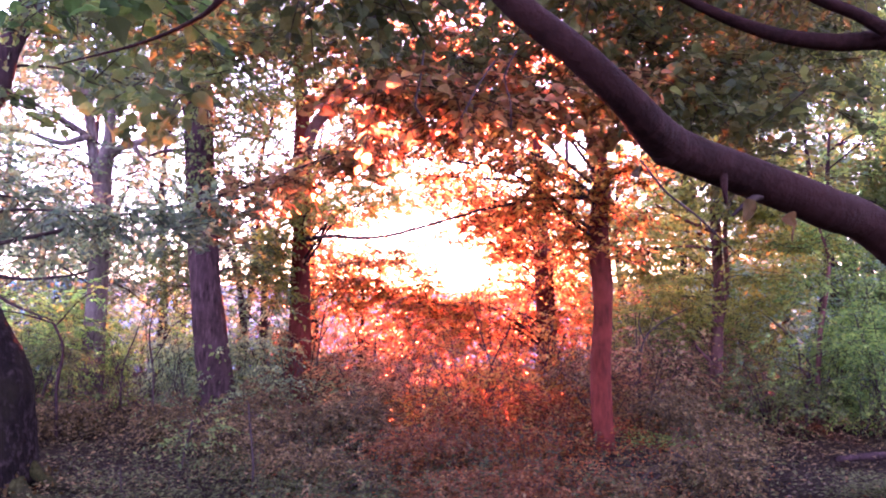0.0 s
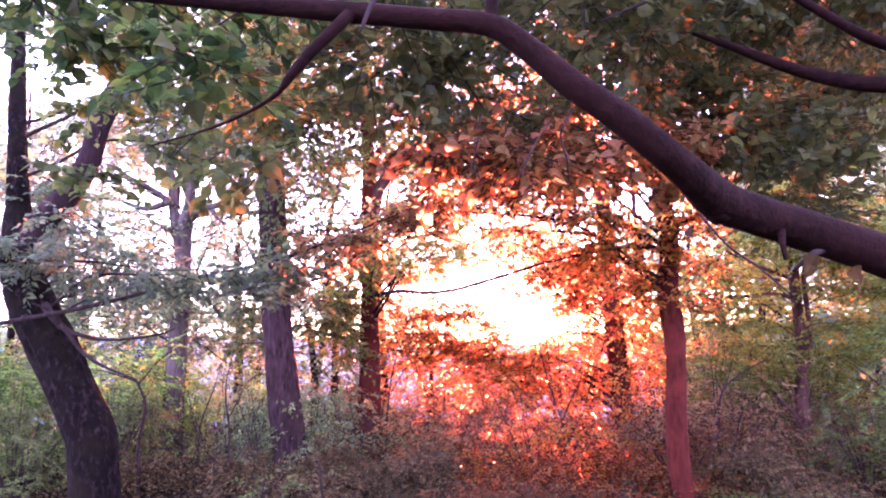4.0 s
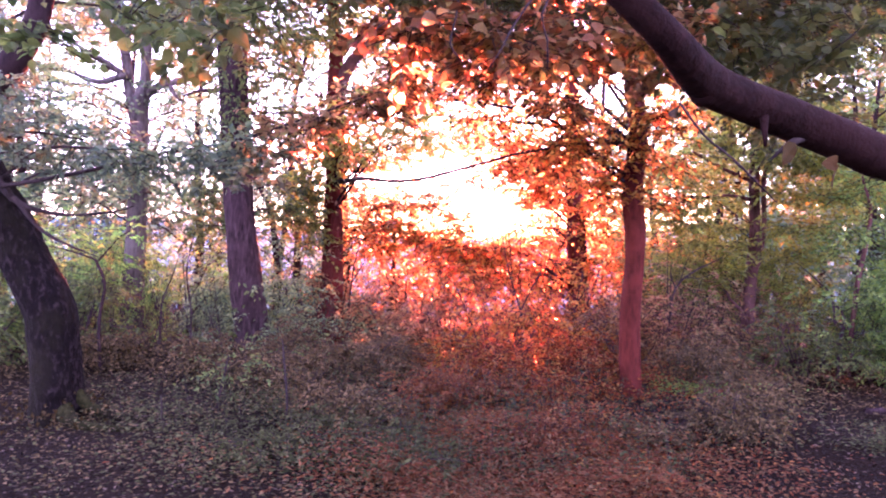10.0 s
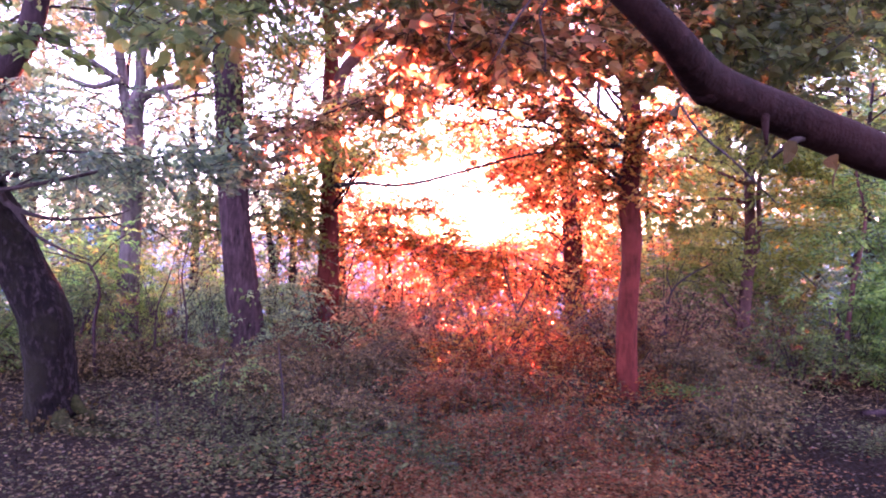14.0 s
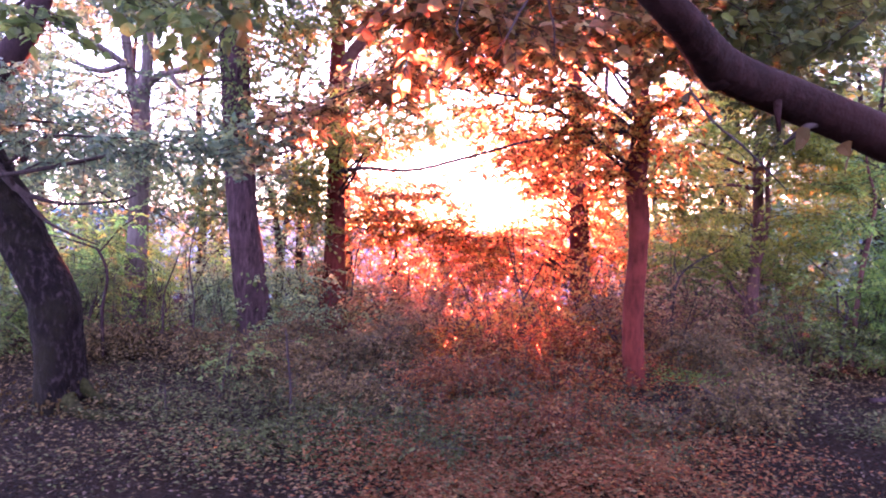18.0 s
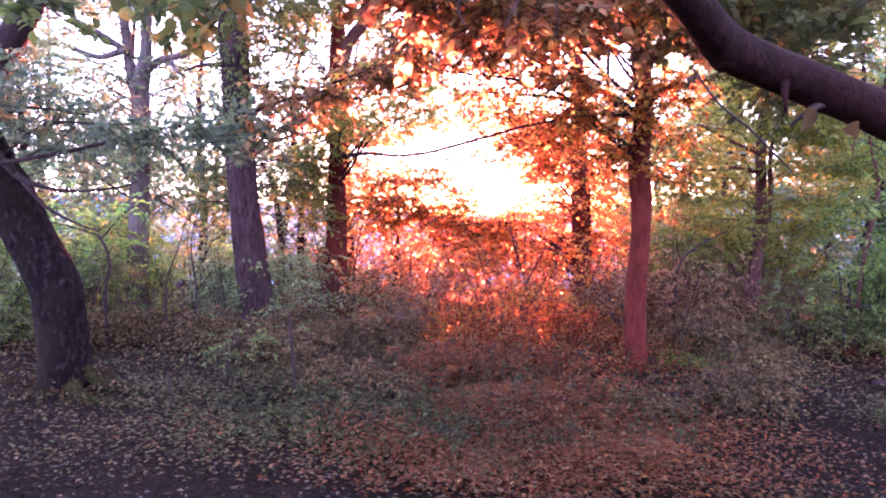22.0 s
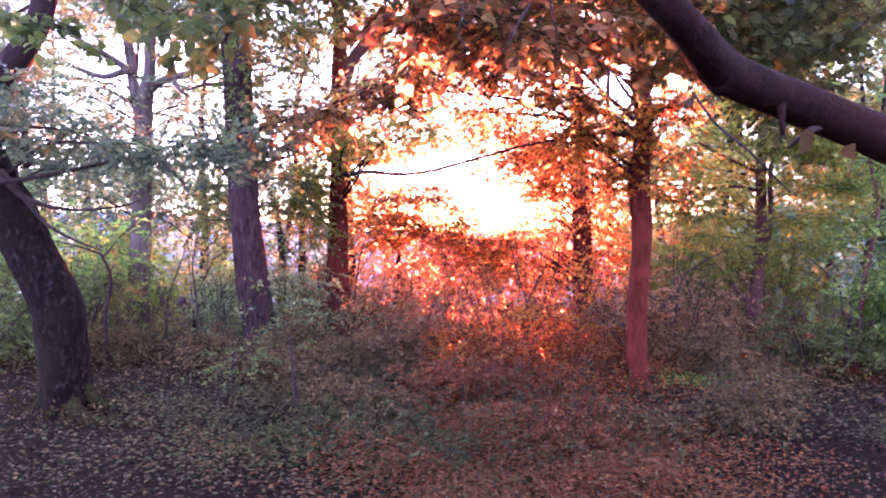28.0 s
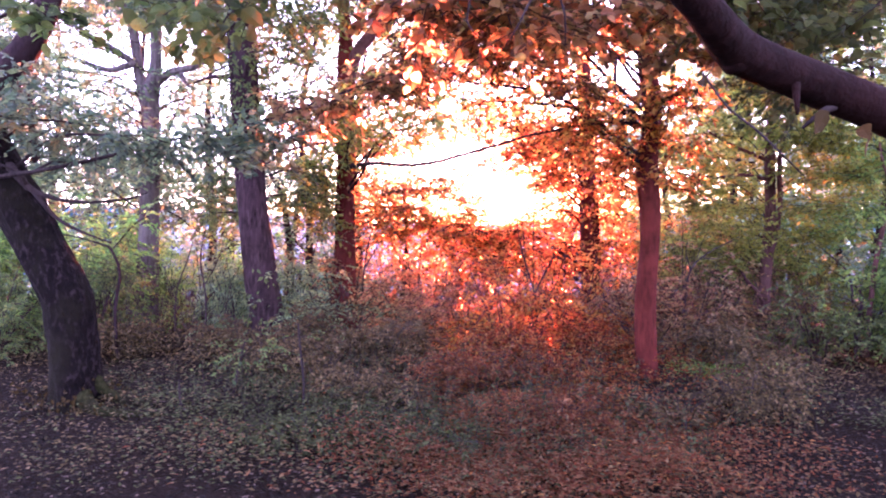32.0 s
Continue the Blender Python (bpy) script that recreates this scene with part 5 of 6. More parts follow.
LIME_BUSH = "yellow-green backlit bush behind the trees"
GREEN_BUSH, BLUE_BUSH = "leafy dark green bush behind the trees", "dusky grey-green bush behind the trees"
# bushes below the sun carry the flare's red in their leaf colours
FLARE_RED_BUSH, GOLD_BUSH, BRIGHT_BUSH = "undergrowth bush with orange-red flare put into its leaf colour", "brown-gold bush in the thicket", "bright fresh green bush beside the path"
for k, (x, y, w, h, m, lab) in enumerate([
        (-7.2, 9.0, 1.8, 1.6, LEAF_FRESH, GREEN_BUSH), (-6.2, 10.4, 1.8, 1.5, LEAF_LIME, LIME_BUSH), (-5.4, 9.3, 1.3, 1.1, LEAF_OLIVE, GREEN_BUSH),
        (-5.0, 11.6, 1.8, 1.15, LEAF_LIME, LIME_BUSH), (-4.3, 10.6, 1.4, 1.2, LEAF_DUSK, BLUE_BUSH), (-3.9, 12.4, 1.8, 1.05, LEAF_LIME, LIME_BUSH), (-2.7, 11.6, 1.4, 1.15, LEAF_DUSK, BLUE_BUSH),
        (-1.6, 12.2, 1.5, 1.3, LEAF_FLARE_RUSSET, FLARE_RED_BUSH), (-0.9, 11.0, 1.4, 1.3, LEAF_FLARE_RUSSET, FLARE_RED_BUSH), (0.0, 11.8, 1.6, 1.5, LEAF_FLARE_ORANGE, FLARE_RED_BUSH),
        (0.7, 10.2, 1.5, 1.6, LEAF_FLARE_ORANGE, FLARE_RED_BUSH), (1.5, 11.4, 1.5, 1.0, LEAF_FLARE_ORANGE, FLARE_RED_BUSH), (1.2, 9.2, 1.1, 1.0, LEAF_FLARE_ORANGE, FLARE_RED_BUSH), (2.1, 10.2, 1.3, 0.75, LEAF_FLARE_ORANGE, FLARE_RED_BUSH),
        (3.0, 10.8, 1.4, 1.4, LEAF_GOLD, GOLD_BUSH), (3.1, 9.4, 1.1, 0.9, LEAF_FLARE_RUSSET, GOLD_BUSH)] + [(3.6, 12.0, 1.6, 1.5, LEAF_GOLD, GOLD_BUSH), (4.7, 11.4, 1.5, 1.4, LEAF_GOLD, GOLD_BUSH),
        (5.2, 9.8, 1.3, 1.3, LEAF_FRESH, BRIGHT_BUSH), (5.6, 8.8, 1.3, 1.5, LEAF_FRESH, BRIGHT_BUSH), (6.4, 9.6, 1.6, 1.8, LEAF_FRESH, BRIGHT_BUSH), (6.6, 11.6, 1.8, 2.2, LEAF_OLIVE, GREEN_BUSH),
        (-8.6, 10.6, 2.0, 1.9, LEAF_FRESH, GREEN_BUSH), (-7.6, 13.5, 2.4, 1.9, LEAF_LIME, LIME_BUSH), (-5.8, 14.0, 2.2, 1.2, LEAF_LIME, LIME_BUSH), (-9.8, 13.0, 2.4, 2.2, LEAF_OLIVE, GREEN_BUSH),
        (-2.2, 14.0, 2.0, 1.6, LEAF_FLARE_RUSSET, FLARE_RED_BUSH), (-0.6, 13.6, 2.0, 1.7, LEAF_FLARE_RUSSET, FLARE_RED_BUSH), (1.0, 13.2, 1.9, 2.0, LEAF_FLARE_ORANGE, FLARE_RED_BUSH), (2.6, 13.0, 1.9, 2.0, LEAF_FLARE_ORANGE, FLARE_RED_BUSH), (5.6, 13.2, 2.0, 2.0, LEAF_GOLD, GOLD_BUSH),
        (7.6, 13.0, 2.2, 2.4, LEAF_FAR_HAZED, GREEN_BUSH)] + [(9.2, 12.0, 2.2, 2.4, LEAF_FAR_HAZED, GREEN_BUSH), (-3.4, 9.6, 1.1, 0.9, LEAF_DUSK, BLUE_BUSH), (2.5, 9.0, 1.2, 1.1, LEAF_FLARE_RUSSET, FLARE_RED_BUSH), (3.7, 10.6, 1.3, 1.2, LEAF_FLARE_RUSSET, GOLD_BUSH), (4.6, 12.6, 1.8, 1.7, LEAF_GOLD, GOLD_BUSH), (3.4, 13.4, 1.8, 1.7, LEAF_FLARE_RUSSET, GOLD_BUSH),
        (6.2, 11.0, 1.5, 1.6, LEAF_FAR_HAZED, GREEN_BUSH), (0.3, 8.6, 1.2, 0.9, LEAF_FLARE_ORANGE, FLARE_RED_BUSH), (-1.0, 9.8, 1.3, 1.0, LEAF_FLARE_RUSSET, FLARE_RED_BUSH), (1.9, 8.7, 0.9, 0.8, LEAF_FLARE_RUSSET, FLARE_RED_BUSH), (-3.0, 10.6, 1.2, 1.2, LEAF_DUSK, BLUE_BUSH), (-2.1, 10.8, 1.0, 1.3, LEAF_FLARE_RUSSET, FLARE_RED_BUSH), (-6.0, 8.2, 1.3, 1.0, LEAF_OLIVE, GREEN_BUSH), (4.2, 9.0, 1.1, 0.7, LEAF_OLIVE, GREEN_BUSH), (-0.3, 9.0, 1.1, 0.7, LEAF_FLARE_RUSSET, FLARE_RED_BUSH), (-2.0, 9.6, 1.1, 0.8, LEAF_DUSK, GOLD_BUSH)]):
    shrub(x, y, w, h, m, 100 + k, cover=(0.29 if m in (LEAF_FLARE_ORANGE, LEAF_FLARE_RUSSET) else 0.6 if m is LEAF_LIME else 0.6) if y > 10 else 0.75, label=lab, foot=0.4 if m in (LEAF_FLARE_ORANGE, LEAF_FLARE_RUSSET) and y > 10 else 0.0)


def low_bush(x, y, w, h, mat, seed, label):
    z = float(ground_height(np.array(x), np.array(y)))
    t = thing("low_bush", (x, y, z), label, "bush", "low bushes on the floor")
    g = np.random.default_rng(seed)
    for k in range(5):
        a, d = g.uniform(-0.4 * w, 0.4 * w), g.uniform(-0.3 * w, 0.3 * w)
        stem("stem", [(x, y, z - 0.02, 0.006), (x + 0.5 * a, y + 0.5 * d, z + 0.7 * h, 0.004), (x + a, y + d, z + 0.95 * h, 0.002)], BARK_TWIG, t, sides=5, step=0.1)
    crown(t, [(x + g.uniform(-0.3, 0.3) * w, y + g.uniform(-0.3, 0.3) * w, z + h * g.uniform(0.35, 0.75), 0.28 * w, 0.3 * h) for _ in range(8)], mat, 0.044, 0.65, seed, None, None, LEAF_PLAIN, 0.15)


for k, (x, y, w, h) in enumerate([(2.3, 6.3, 1.0, 0.42), (1.6, 6.0, 0.8, 0.3), (-1.0, 6.3, 1.2, 0.38), (-0.1, 7.0, 1.3, 0.4), (0.9, 7.4, 1.0, 0.36), (-2.2, 7.6, 1.0, 0.5),
                                  (-1.2, 8.2, 1.3, 0.65), (0.4, 8.0, 1.3, 0.62), (2.6, 8.0, 1.0, 0.6), (-3.2, 8.2, 1.0, 0.55), (1.3, 8.2, 1.0, 0.6), (-2.4, 8.8, 1.0, 0.7), (3.4, 8.4, 0.9, 0.32), (-4.6, 8.6, 1.0, 0.5), (-0.5, 5.2, 1.3, 0.2), (0.6, 5.8, 0.9, 0.26), (-1.35, 5.1, 1.1, 0.2), (-0.9, 5.8, 1.1, 0.24), (2.9, 7.2, 0.9, 0.32), (-1.6, 6.9, 0.7, 0.45)]):
    # bushes under the sun get the flare-red leaf colours
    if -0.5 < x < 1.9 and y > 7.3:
        low_bush(x, y, w, h, LEAF_FLARE_RUST, 200 + k, "low bush of bramble shoots, flare red put into its leaves")
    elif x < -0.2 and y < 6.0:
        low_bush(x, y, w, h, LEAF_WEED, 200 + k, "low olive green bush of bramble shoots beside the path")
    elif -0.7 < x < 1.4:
        low_bush(x, y, w, h, LEAF_FLARE_MIX, 200 + k, "low bush of bramble shoots, flare red mixed into the green")
    else:
        low_bush(x, y, w, h, LEAF_BRAMBLE, 200 + k, "low grey-green bush of bramble shoots")


def ground_cover(count, seed, mat, label, inside):
    """Bramble shoots and seedlings that cover the floor between the trunks."""
    g = np.random.default_rng(seed)
    x, y = g.uniform(-7.5, 7.5, count), 4.2 + 10.5 * g.uniform(0, 1, count) ** 0.8
    patch = np.array([noise.noise((float(a) * 0.7, float(b) * 0.7, 3.1)) for a, b in zip(x, y)])
    want = 0.2 + 0.5 * np.exp(-((x - 0.1) / 1.6) ** 2) + 0.14 * (y - 4.5) - 0.1 * np.maximum(0, np.abs(x + 0.2) - 1.6) * (y < 8)
    keep = patch * 0.9 + g.uniform(-0.25, 0.75, count) < want
    # wedge of floor below the sun, painted with the flare's red
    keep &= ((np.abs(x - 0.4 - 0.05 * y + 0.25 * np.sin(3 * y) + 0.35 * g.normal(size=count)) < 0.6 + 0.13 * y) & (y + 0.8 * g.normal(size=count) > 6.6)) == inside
    keep &= inside | (y + 0.7 * g.normal(size=count) > 6.3 + 0.2 * np.abs(x - 0.3))
    x, y = x[keep], y[keep]
    h = g.uniform(0.02, 1, len(x)) ** 1.4 * np.clip(0.12 + 0.06 * (y - 4.5), 0.06, 0.55)
    base = np.stack([x, y, ground_height(x, y) + h], -1)
    n = len(x)
    v, f = leaf_arrays(base, g.normal(size=(n, 3)) * np.array((1, 1, 0.16)), np.array((0, -0.06, 1.0)) + 0.2 * g.normal(size=(n, 3)), g.uniform(0.03, 0.065, n))
    tagged(mesh_object("ground_cover", v, f, mat, smooth=False), label, "ground cover", kind="stuff")


def leaf_litter(count, seed):
    g = np.random.default_rng(seed)
    x, y = g.uniform(-8, 8, count), 3.2 + 9 * g.uniform(0, 1, count) ** 1.5
    wide = g.uniform(0, 1, count) < 0.22  # thinner all round
    x[wide], y[wide] = 5.5 * g.normal(size=wide.sum()), 2.0 + 5.0 * g.normal(size=wide.sum())
    y = np.minimum(y, 15.5)
    drift = np.array([noise.noise((float(p) * 1.6, float(q) * 1.1, 5.2)) + 0.6 * noise.noise((float(p) * 4.3, float(q) * 3.1, 1.7)) for p, q in zip(x, y)])
    trodden = 0.2 * np.exp(-((x + 3.1) / 1.3) ** 2 - ((y - 5.2) / 0.9) ** 2)
    keep = drift - trodden > g.uniform(-1.1, 0.08, count)  # leaves gather in drifts, few lie on the trodden soil
    x, y = x[keep], y[keep]
    count = len(x)
    z = ground_height(x, y) + g.uniform(0.0, 0.045, count)
    base = np.stack([x, y, z], -1)
    v, f = leaf_arrays(base, g.normal(size=(count, 3)) * np.array((1, 1, 0.1)), np.array((0, 0, 1.0)) + 0.2 * g.normal(size=(count, 3)), g.uniform(0.018, 0.052, count), LEAF_PLAIN)
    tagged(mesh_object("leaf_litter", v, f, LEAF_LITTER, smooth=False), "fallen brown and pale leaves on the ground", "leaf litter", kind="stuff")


def near_growth(count, seed, mat, label, mid, spread, layer=8.3):
    """Knee-high shoots standing close together where the floor is not trodden."""
    g = np.random.default_rng(seed)
    x, y = mid[0] + spread[0] * g.normal(size=count), mid[1] + spread[1] * g.normal(size=count)
    patch = np.array([noise.noise((float(p) * 1.1, float(q) * 1.1, layer)) for p, q in zip(x, y)])
    keep = (y > 4.0) & (patch > g.uniform(-0.5, 0.2, count))
    x, y = x[keep], y[keep]
    count = len(x)
    h = g.uniform(0, 1, count) ** 1.5 * (0.1 + 0.16 * np.abs(np.sin(2.1 * x + 1.3 * y) * np.cos(1.7 * y - x)))
    base = np.stack([x, y, ground_height(x, y) + 0.02 + h], -1)
    v, f = leaf_arrays(base, g.normal(size=(count, 3)) * np.array((1, 1, 0.16)), np.array((0, -0.05, 1.0)) + 0.2 * g.normal(size=(count, 3)), g.uniform(0.022, 0.052, count))
    tagged(mesh_object("ground_cover", v, f, mat, smooth=False), label, "ground cover", kind="stuff")


near_growth(17000, 61, LEAF_BRAMBLE, "knee-high grey-green shoots on the untrodden floor", (-0.7, 5.8), (1.7, 1.2))
near_growth(22000, 63, LEAF_FLARE_MIX, "knee-high shoots on the untrodden floor, flare red mixed in", (0.7, 6.0), (0.85, 1.2))
near_growth(15000, 62, LEAF_FLARE_RUST, "knee-high shoots on the untrodden floor, coloured with flare red", (0.7, 6.9), (0.7, 1.2))
near_growth(2600, 64, LEAF_LIME, "patch of yellow-green weeds beside a trunk", (2.75, 8.0), (0.35, 0.22))
near_growth(2200, 65, LEAF_WEED, "patch of yellow-green moss and weeds on the path", (3.7, 5.9), (0.4, 0.13))
near_growth(2600, 66, LEAF_WEED, "patch of grey-green weeds beside the mossy tree", (-3.0, 7.0), (0.6, 0.35))
near_growth(1800, 67, LEAF_WEED, "patch of small green weeds on the floor", (-1.7, 6.7), (0.4, 0.25))
ground_cover(85000, 51, LEAF_BRAMBLE, "low grey-green bramble leaves covering the floor", False)
ground_cover(74000, 53, LEAF_FLARE_RUST, "low bramble leaves covering the floor, coloured with flare red", True)
near_growth(8000, 69, LEAF_WEED, "low olive shoots scattered beside the path", (-1.2, 5.6), (1.1, 0.7), 4.1)
near_growth(9000, 68, LEAF_FLARE_MIX, "low shoots close to the path, flare red mixed in", (0.5, 5.3), (0.8, 0.5), 2.7)
near_growth(4200, 73, LEAF_WEED, "knot of olive weeds and seedlings beside the path", (-1.35, 4.8), (0.38, 0.26), 1.3)
near_growth(9000, 72, LEAF_FLARE_MIX, "low shoots at the near edge of the growth, flare red mixed in", (0.15, 4.75), (0.75, 0.32), 6.1)
near_growth(8000, 73, LEAF_BRAMBLE, "low grey-green shoots at the near edge of the growth", (0.7, 4.75), (0.6, 0.32), 7.3)
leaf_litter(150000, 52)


def upright_stalks(count, seed):
    """Thin upright stalks of shoots and grass, each with a few narrow leaves."""
    g = np.random.default_rng(seed)
    x, y = 0.1 + 1.9 * g.normal(size=count), 4.9 + 3.2 * g.uniform(0, 1, count) ** 1.2
    keep = (np.abs(x - 0.1) < 3.2) & ((y > 5.6) | (np.abs(x - 0.2) < 1.5))
    x, y = x[keep], y[keep]
    n = len(x)
    h = g.uniform(0.14, 0.5, n) * np.clip(0.5 + 0.22 * (y - 4.9), 0.5, 1.0)
    foot = np.stack([x, y, ground_height(x, y) - 0.01], -1)
    top = foot + np.stack([0.12 * h * g.normal(size=n), 0.12 * h * g.normal(size=n), h], -1)
    v, f = thin_sticks(foot, top, 0.0035)
    tagged(mesh_object("upright_stalks", v, f, BARK_TWIG, smooth=False), "thin upright brown stalks among the low shoots", "stalks", kind="stuff")
    k = 7
    s = g.uniform(0.35, 1.0, (n, k, 1))
    base = (foot[:, None] * (1 - s) + top[:, None] * s).reshape(-1, 3)
    tip = g.normal(size=(n * k, 3)) * np.array((1, 1, 0.25)) + np.array((0, 0, 0.1))
    v, f = leaf_arrays(base, tip, np.array((0, 0, 1.0)) + 0.25 * g.normal(size=(n * k, 3)), g.uniform(0.03, 0.062, n * k))
    tagged(mesh_object("stalk_leaves", v, f, LEAF_WEED, smooth=False), "small olive leaves on thin upright stalks", "leaves", kind="stuff")


upright_stalks(900, 71)


def bare_sapling(stems, label):
    """Leafless forked stems standing in the undergrowth."""
    t = thing("bare_sapling", stems[0][0][:3], label, "sapling", "bare saplings")
    for k, p in enumerate(stems):
        stem("stem", p, BARK_TWIG, t, sides=6, step=0.08, seed=k)


bare_sapling([[(2.439, 8.819, 0.386, 0.013), (2.459, 8.819, 0.806, 0.011), (2.515, 8.819, 1.100, 0.011), (2.718, 8.819, 1.299, 0.009), (3.090, 8.819, 1.500, 0.004)], [(2.515, 8.819, 1.100, 0.009), (2.450, 8.819, 1.294, 0.007), (2.475, 8.819, 1.434, 0.004)],
              [(2.650, 8.819, 1.242, 0.007), (2.822, 8.819, 1.231, 0.004), (2.992, 8.819, 1.303, 0.002)], [(2.563, 8.819, 1.157, 0.007), (2.653, 8.819, 1.451, 0.004), (2.733, 8.819, 1.591, 0.002)]], "bare brown forked sapling among golden bushes")
bare_sapling([[(0.630, 8.619, 0.443, 0.013), (0.597, 8.619, 0.787, 0.011), (0.488, 8.619, 1.129, 0.009), (0.400, 8.619, 1.472, 0.006), (0.361, 8.619, 1.747, 0.002)], [(0.597, 8.619, 0.787, 0.011), (0.729, 8.619, 1.079, 0.009), (0.835, 8.619, 1.273, 0.004)], [(0.532, 8.619, 0.978, 0.006), (0.386, 8.619, 1.114, 0.004), (0.281, 8.619, 1.208, 0.002)]],
             "bare forked sapling in front of orange bushes")
bare_sapling([[(-1.776, 10.019, 0.129, 0.015), (-1.753, 10.019, 0.778, 0.012), (-1.679, 10.019, 1.346, 0.010), (-1.555, 10.019, 1.752, 0.005)], [(-1.724, 10.019, 1.021, 0.010), (-1.581, 10.019, 1.266, 0.007), (-1.485, 10.019, 1.430, 0.002)]], "thin bare sapling beside a russet trunk")
bare_sapling([[(-3.654, 9.019, 0.151, 0.015), (-3.653, 9.019, 0.667, 0.014), (-3.719, 9.019, 1.182, 0.011), (-3.621, 9.019, 1.698, 0.004)], [(-3.670, 9.019, 0.814, 0.009), (-3.509, 9.019, 1.112, 0.007), (-3.408, 9.019, 1.407, 0.002)]], "thin dark bare sapling in the thicket")
bare_sapling([[(-4.247, 9.419, 0.157, 0.014), (-4.222, 9.419, 0.698, 0.012), (-4.085, 9.419, 1.085, 0.009), (-3.987, 9.419, 1.395, 0.005)], [(-4.205, 9.419, 0.582, 0.007), (-4.366, 9.419, 0.926, 0.005), (-4.416, 9.419, 1.157, 0.002)]], "thin dark bare sapling behind a low bush")
bare_sapling([[(4.654, 9.219, 0.669, 0.016), (4.604, 9.219, 1.029, 0.014), (4.459, 9.219, 1.186, 0.011), (4.316, 9.219, 1.313, 0.007), (4.157, 9.219, 1.441, 0.002)]], "dark bent bare sapling beside green bushes")


def bare_twigs(count, seed, x0, x1, y0, y1, rise, mat, label):
    """A tangle of fine leafless twigs: each a bent shoot with two side shoots."""
    g = np.random.default_rng(seed)
    x, y = g.uniform(x0, x1, count), g.uniform(y0, y1, count)
    a = np.stack([x, y, ground_height(x, y) + g.uniform(0.0, 0.55, count)], -1)
    lean = g.normal(size=(count, 3)) * np.array((0.75, 0.5, 0.2)) + np.array((0, 0, rise))
    ln = g.uniform(0.25, 0.6, (count, 1))
    b = a + unit(lean) * ln
    c = b + unit(lean + 0.6 * g.normal(size=(count, 3))) * ln * 0.8
    d = b + unit(lean + 0.9 * g.normal(size=(count, 3))) * ln * 0.6
    e = (a + b) / 2 + unit(lean + 0.9 * g.normal(size=(count, 3))) * ln * 0.6
    parts, n = [], 0
    for p, q, r in ((a, b, 0.006), (b, c, 0.004), (b, d, 0.0032), ((a + b) / 2, e, 0.0035)):
        v, f = thin_sticks(p, q, r)
        parts.append((v, f + n))
        n += len(v)
    ob = mesh_object("bare_twigs", np.vstack([p[0] for p in parts]), np.vstack([p[1] for p in parts]), mat, smooth=False)
    tagged(ob, label, "twigs", kind="stuff")


bare_twigs(240, 81, 2.0, 4.3, 8.8, 10.6, 0.9, BARK_BROWN, "fine brown bare twigs tangled in the golden thicket")
bare_twigs(150, 82, -0.6, 2.0, 8.6, 10.2, 1.0, BARK_BROWN, "fine brown bare twigs among the russet bushes")
bare_twigs(200, 83, -6.2, -1.8, 8.6, 11.0, 1.6, BARK_TWIG, "fine dark upright bare twigs in the green thicket")
bare_twigs(90, 84, 4.4, 6.4, 8.4, 10.0, 1.2, BARK_TWIG, "fine dark bare twigs beside the fresh green bushes")


# ---- the wood further off ----
def far_tree(x, y, h, w, mat, seed, low=0.25, cover=0.6, leaf=0.0):
    z = float(ground_height(np.array(x), np.array(y)))
    t = thing("tree", (x, y, z), "woodland tree further off, some added only to hold back light", "tree", "trees further off")
    g = np.random.default_rng(seed)
    slim = 0.4 if 0 < leaf < 0.1 else 1.0
    q = stem("trunk", [(x, y, z - 0.2, 0.09 * slim), (x + g.normal() * 0.1, y, z + 0.3 * h, 0.07 * slim), (x + g.normal() * 0.25, y, z + 0.65 * h, 0.05 * slim), (x + g.normal() * 0.3, y, z + h, 0.02)], BARK_DARK, t, sides=9, step=0.3)
    cl = [(x + g.normal() * 0.38 * w, y + g.normal() * 0.3 * w, z + h * g.uniform(low, 1.0), w * g.uniform(0.16, 0.3), h * g.uniform(0.05, 0.09)) for _ in range(13)]
    crown(t, cl, mat, leaf or (0.15 if y > 0 else 0.34), cover, seed, q, BARK_DARK, LEAF_PLAIN, 0.6)


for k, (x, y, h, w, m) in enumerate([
        (5.4, 14.5, 8, 3.2, LEAF_FAR_HAZED), (7.5, 15.5, 9, 3.6, LEAF_FAR_HAZED), (9.5, 14.0, 9, 3.6, LEAF_OLIVE), (8.6, 18.5, 10, 4.0, LEAF_FAR_HAZED), (11.5, 18.0, 11, 4.4, LEAF_FAR_HAZED), (6.5, 19.5, 10, 3.6, LEAF_GOLD),
        (3.2, 17.0, 8, 2.6, LEAF_GOLD), (-9.5, 15.0, 7, 3.2, LEAF_FAR_HAZED), (-12.0, 17.5, 8, 3.4, LEAF_FAR_HAZED), (-14.0, 14.0, 9, 3.4, LEAF_FAR_HAZED),
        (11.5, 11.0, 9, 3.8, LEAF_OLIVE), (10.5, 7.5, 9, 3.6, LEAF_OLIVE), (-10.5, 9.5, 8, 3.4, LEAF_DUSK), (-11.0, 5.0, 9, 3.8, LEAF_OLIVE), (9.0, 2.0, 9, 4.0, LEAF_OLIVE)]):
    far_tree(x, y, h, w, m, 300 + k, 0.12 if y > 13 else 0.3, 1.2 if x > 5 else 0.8)
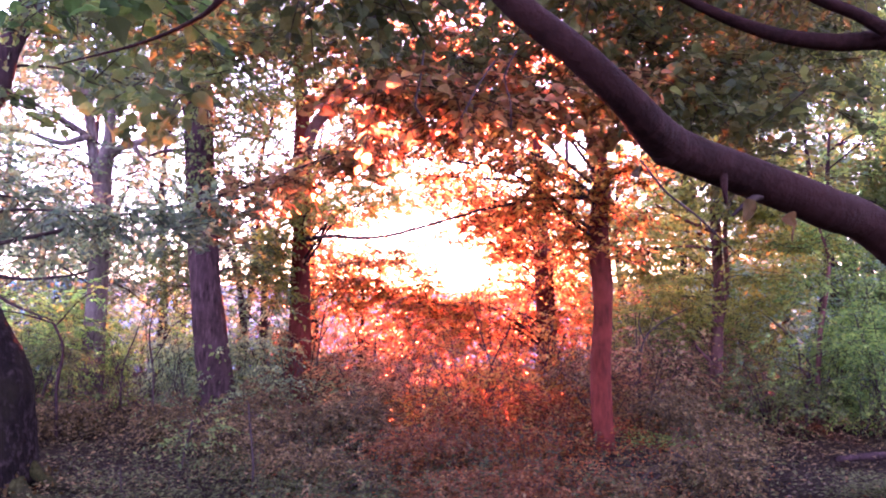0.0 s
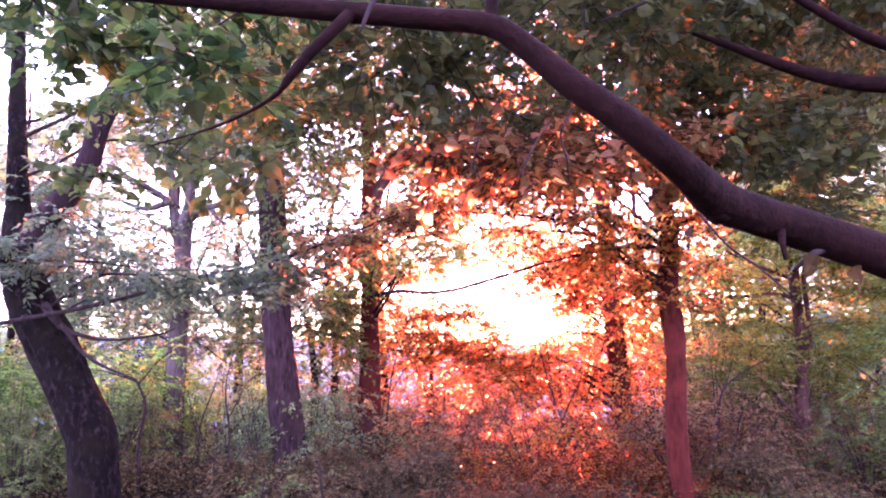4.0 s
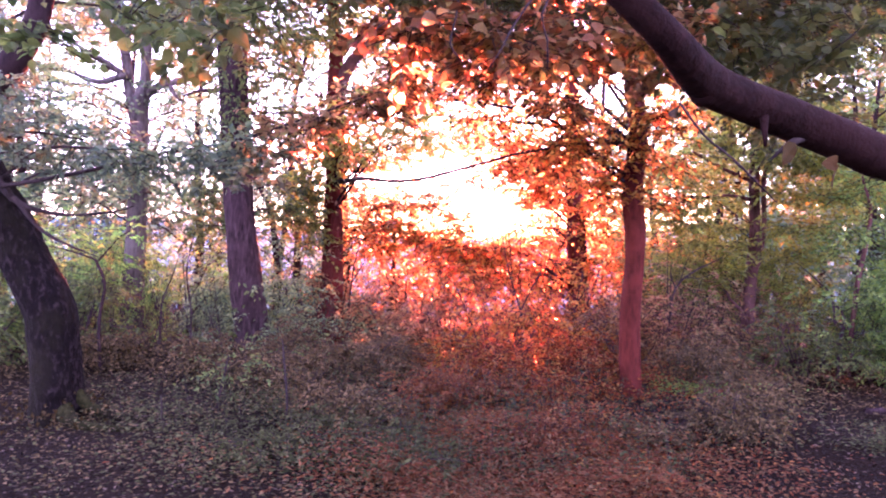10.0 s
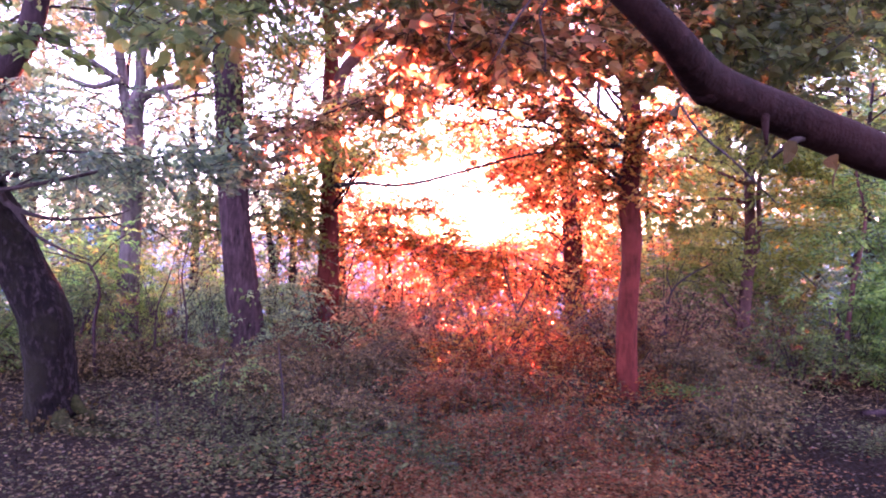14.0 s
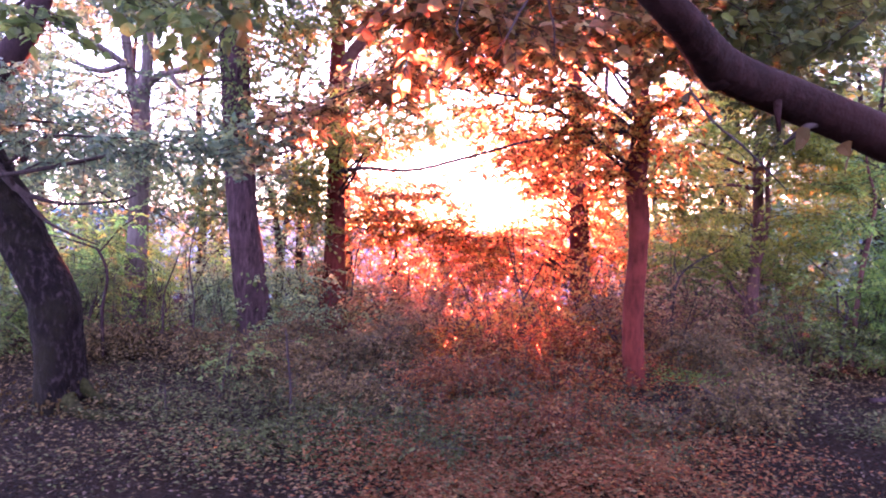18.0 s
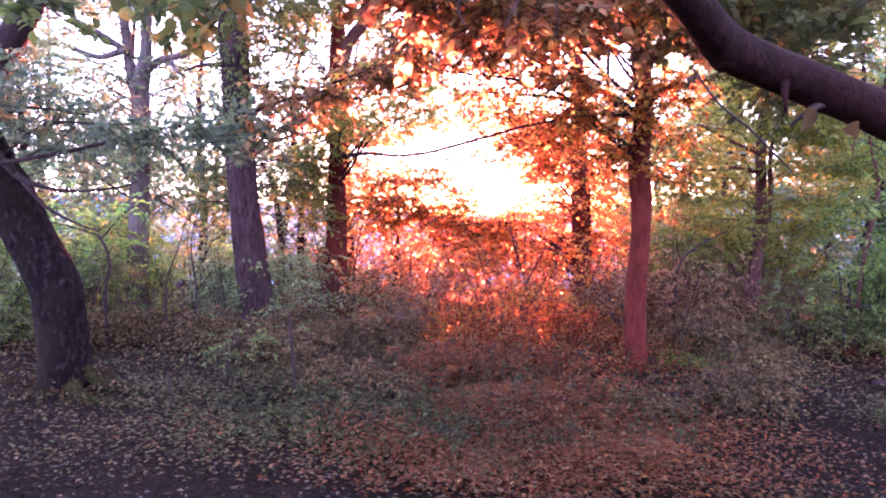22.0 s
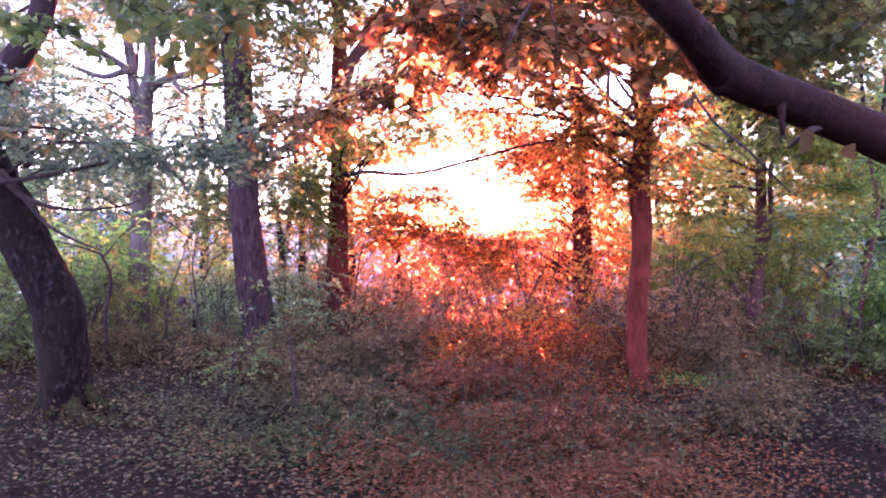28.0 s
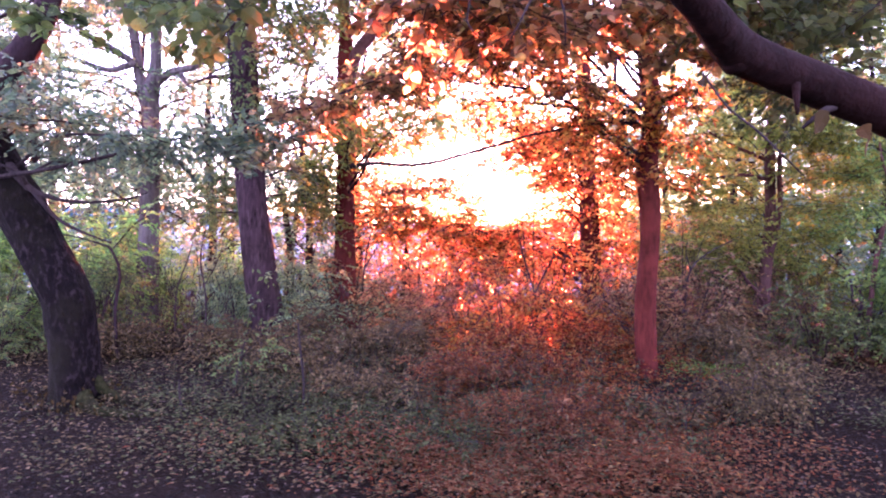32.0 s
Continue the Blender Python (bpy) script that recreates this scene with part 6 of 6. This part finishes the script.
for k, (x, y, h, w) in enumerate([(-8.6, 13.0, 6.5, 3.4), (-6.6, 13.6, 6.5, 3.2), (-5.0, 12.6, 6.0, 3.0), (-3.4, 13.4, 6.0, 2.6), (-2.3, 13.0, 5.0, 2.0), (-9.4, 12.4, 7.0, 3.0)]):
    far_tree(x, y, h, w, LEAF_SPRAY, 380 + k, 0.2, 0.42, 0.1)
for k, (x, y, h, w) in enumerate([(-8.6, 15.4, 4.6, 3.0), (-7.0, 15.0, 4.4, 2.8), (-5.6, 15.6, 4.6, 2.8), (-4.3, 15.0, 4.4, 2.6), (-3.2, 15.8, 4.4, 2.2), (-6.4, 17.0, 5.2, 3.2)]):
    far_tree(x, y, h, w, LEAF_FAR_HAZED, 440 + k, 0.22, 0.26, 0.12)
for k in range(9):  # added thicket on the slope beyond, below the eye's skyline, blocks low sun
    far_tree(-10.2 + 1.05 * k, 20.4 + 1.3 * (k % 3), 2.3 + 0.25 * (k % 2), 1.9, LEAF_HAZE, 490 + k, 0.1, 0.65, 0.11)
for k, (x, y, h, w) in enumerate([(8.7, 12.4, 7.5, 3.4), (10.6, 13.4, 8.5, 3.6), (9.2, 15.0, 8.0, 3.0)]):
    far_tree(x, y, h, w, LEAF_OLIVE, 470 + k, 0.4, 0.9, 0.14)
for k, (x, y, h, w) in enumerate([(6.5, 11.4, 4.4, 1.8), (7.4, 11.8, 5.0, 2.2)]):
    far_tree(x, y, h, w, LEAF_FRESH, 480 + k, 0.2, 0.5, 0.1)
for k, (x, y, h, w) in enumerate([(4.7, 14.0, 5.2, 2.2), (5.6, 15.2, 5.6, 2.6), (3.9, 15.2, 5.0, 1.8)]):
    far_tree(x, y, h, w, LEAF_GOLD, 460 + k, 0.25, 0.42, 0.1)
# unseen trees behind the camera, added to keep sky light off the trunks
for k, (x, y, h, w) in enumerate([(-8, -5, 10, 4), (-2.5, -7.5, 11, 5), (3, -9, 11, 5), (8, -5, 10, 4), (-5, -10, 12, 6), (1, -11, 12, 6), (6, -10, 12, 6), (-11, -6, 11, 6), (11, -7, 11, 6), (-3.4, -6.2, 9, 5), (3.6, -6.8, 9, 5), (0, -7.5, 10, 5), (-9.5, -1.0, 9, 4), (9.5, -1.0, 9, 4)]):
    far_tree(x, y, h, w, LEAF_OLIVE, 340 + k, 0.1, 0.32, 0.5)


# ---- added tall trees out of view, crowns closing overhead to cut sky light ----
for k, (x, y, w) in enumerate([(-5.2, 1.6, 7.5), (5.6, 2.2, 7.5), (-3.6, -0.8, 6.5), (-7.4, 4.4, 6.5), (7.6, 5.2, 6.5), (0.5, -3.4, 7.5), (4.4, 4.4, 6.5), (2.4, 1.6, 6.0)]):
    far_tree(x, y, 11.5, w, LEAF_OLIVE, 420 + k, 0.68, 0.24, 0.32)


# ---- fallen wood ----
def fallen_branch(points, label, mat=BARK_DARK):
    t = thing("fallen_branch", points[0][:3], label, "branch", "fallen branches")
    q = stem("limb", points, mat, t, sides=10, step=0.06, rough=0.08)
    wood = LAST["limb"]
    for k in (len(q) // 3, 2 * len(q) // 3):
        x, y, z, r = q[k]
        stem("twig", [(x, y, z, r * 0.5), (x + 0.12, y - 0.1, z + 0.06, r * 0.35), (x + 0.22, y - 0.22, z + 0.05, r * 0.15)], mat, t, "", wood, sides=6, step=0.05)


fallen_branch([(4.0, 7.3, -0.03, 0.03), (4.5, 7.35, -0.01, 0.045), (5.0, 7.25, 0.0, 0.05), (5.7, 7.3, -0.02, 0.05), (6.4, 7.1, -0.04, 0.035)], "dark rotting branch lying among leaves beside the path")
fallen_branch([(3.2, 6.0, -0.05, 0.012), (3.6, 6.1, -0.03, 0.016), (4.1, 6.05, -0.03, 0.014), (4.5, 6.2, -0.05, 0.006)], "thin mossy fallen branch on the path", MOSS)
fallen_branch([(-1.9, 5.0, -0.06, 0.005), (-1.5, 5.1, -0.03, 0.008), (-1.0, 5.05, -0.03, 0.007), (-0.7, 5.2, -0.05, 0.003)], "thin dry fallen stick on the leaves", BARK_TWIG)
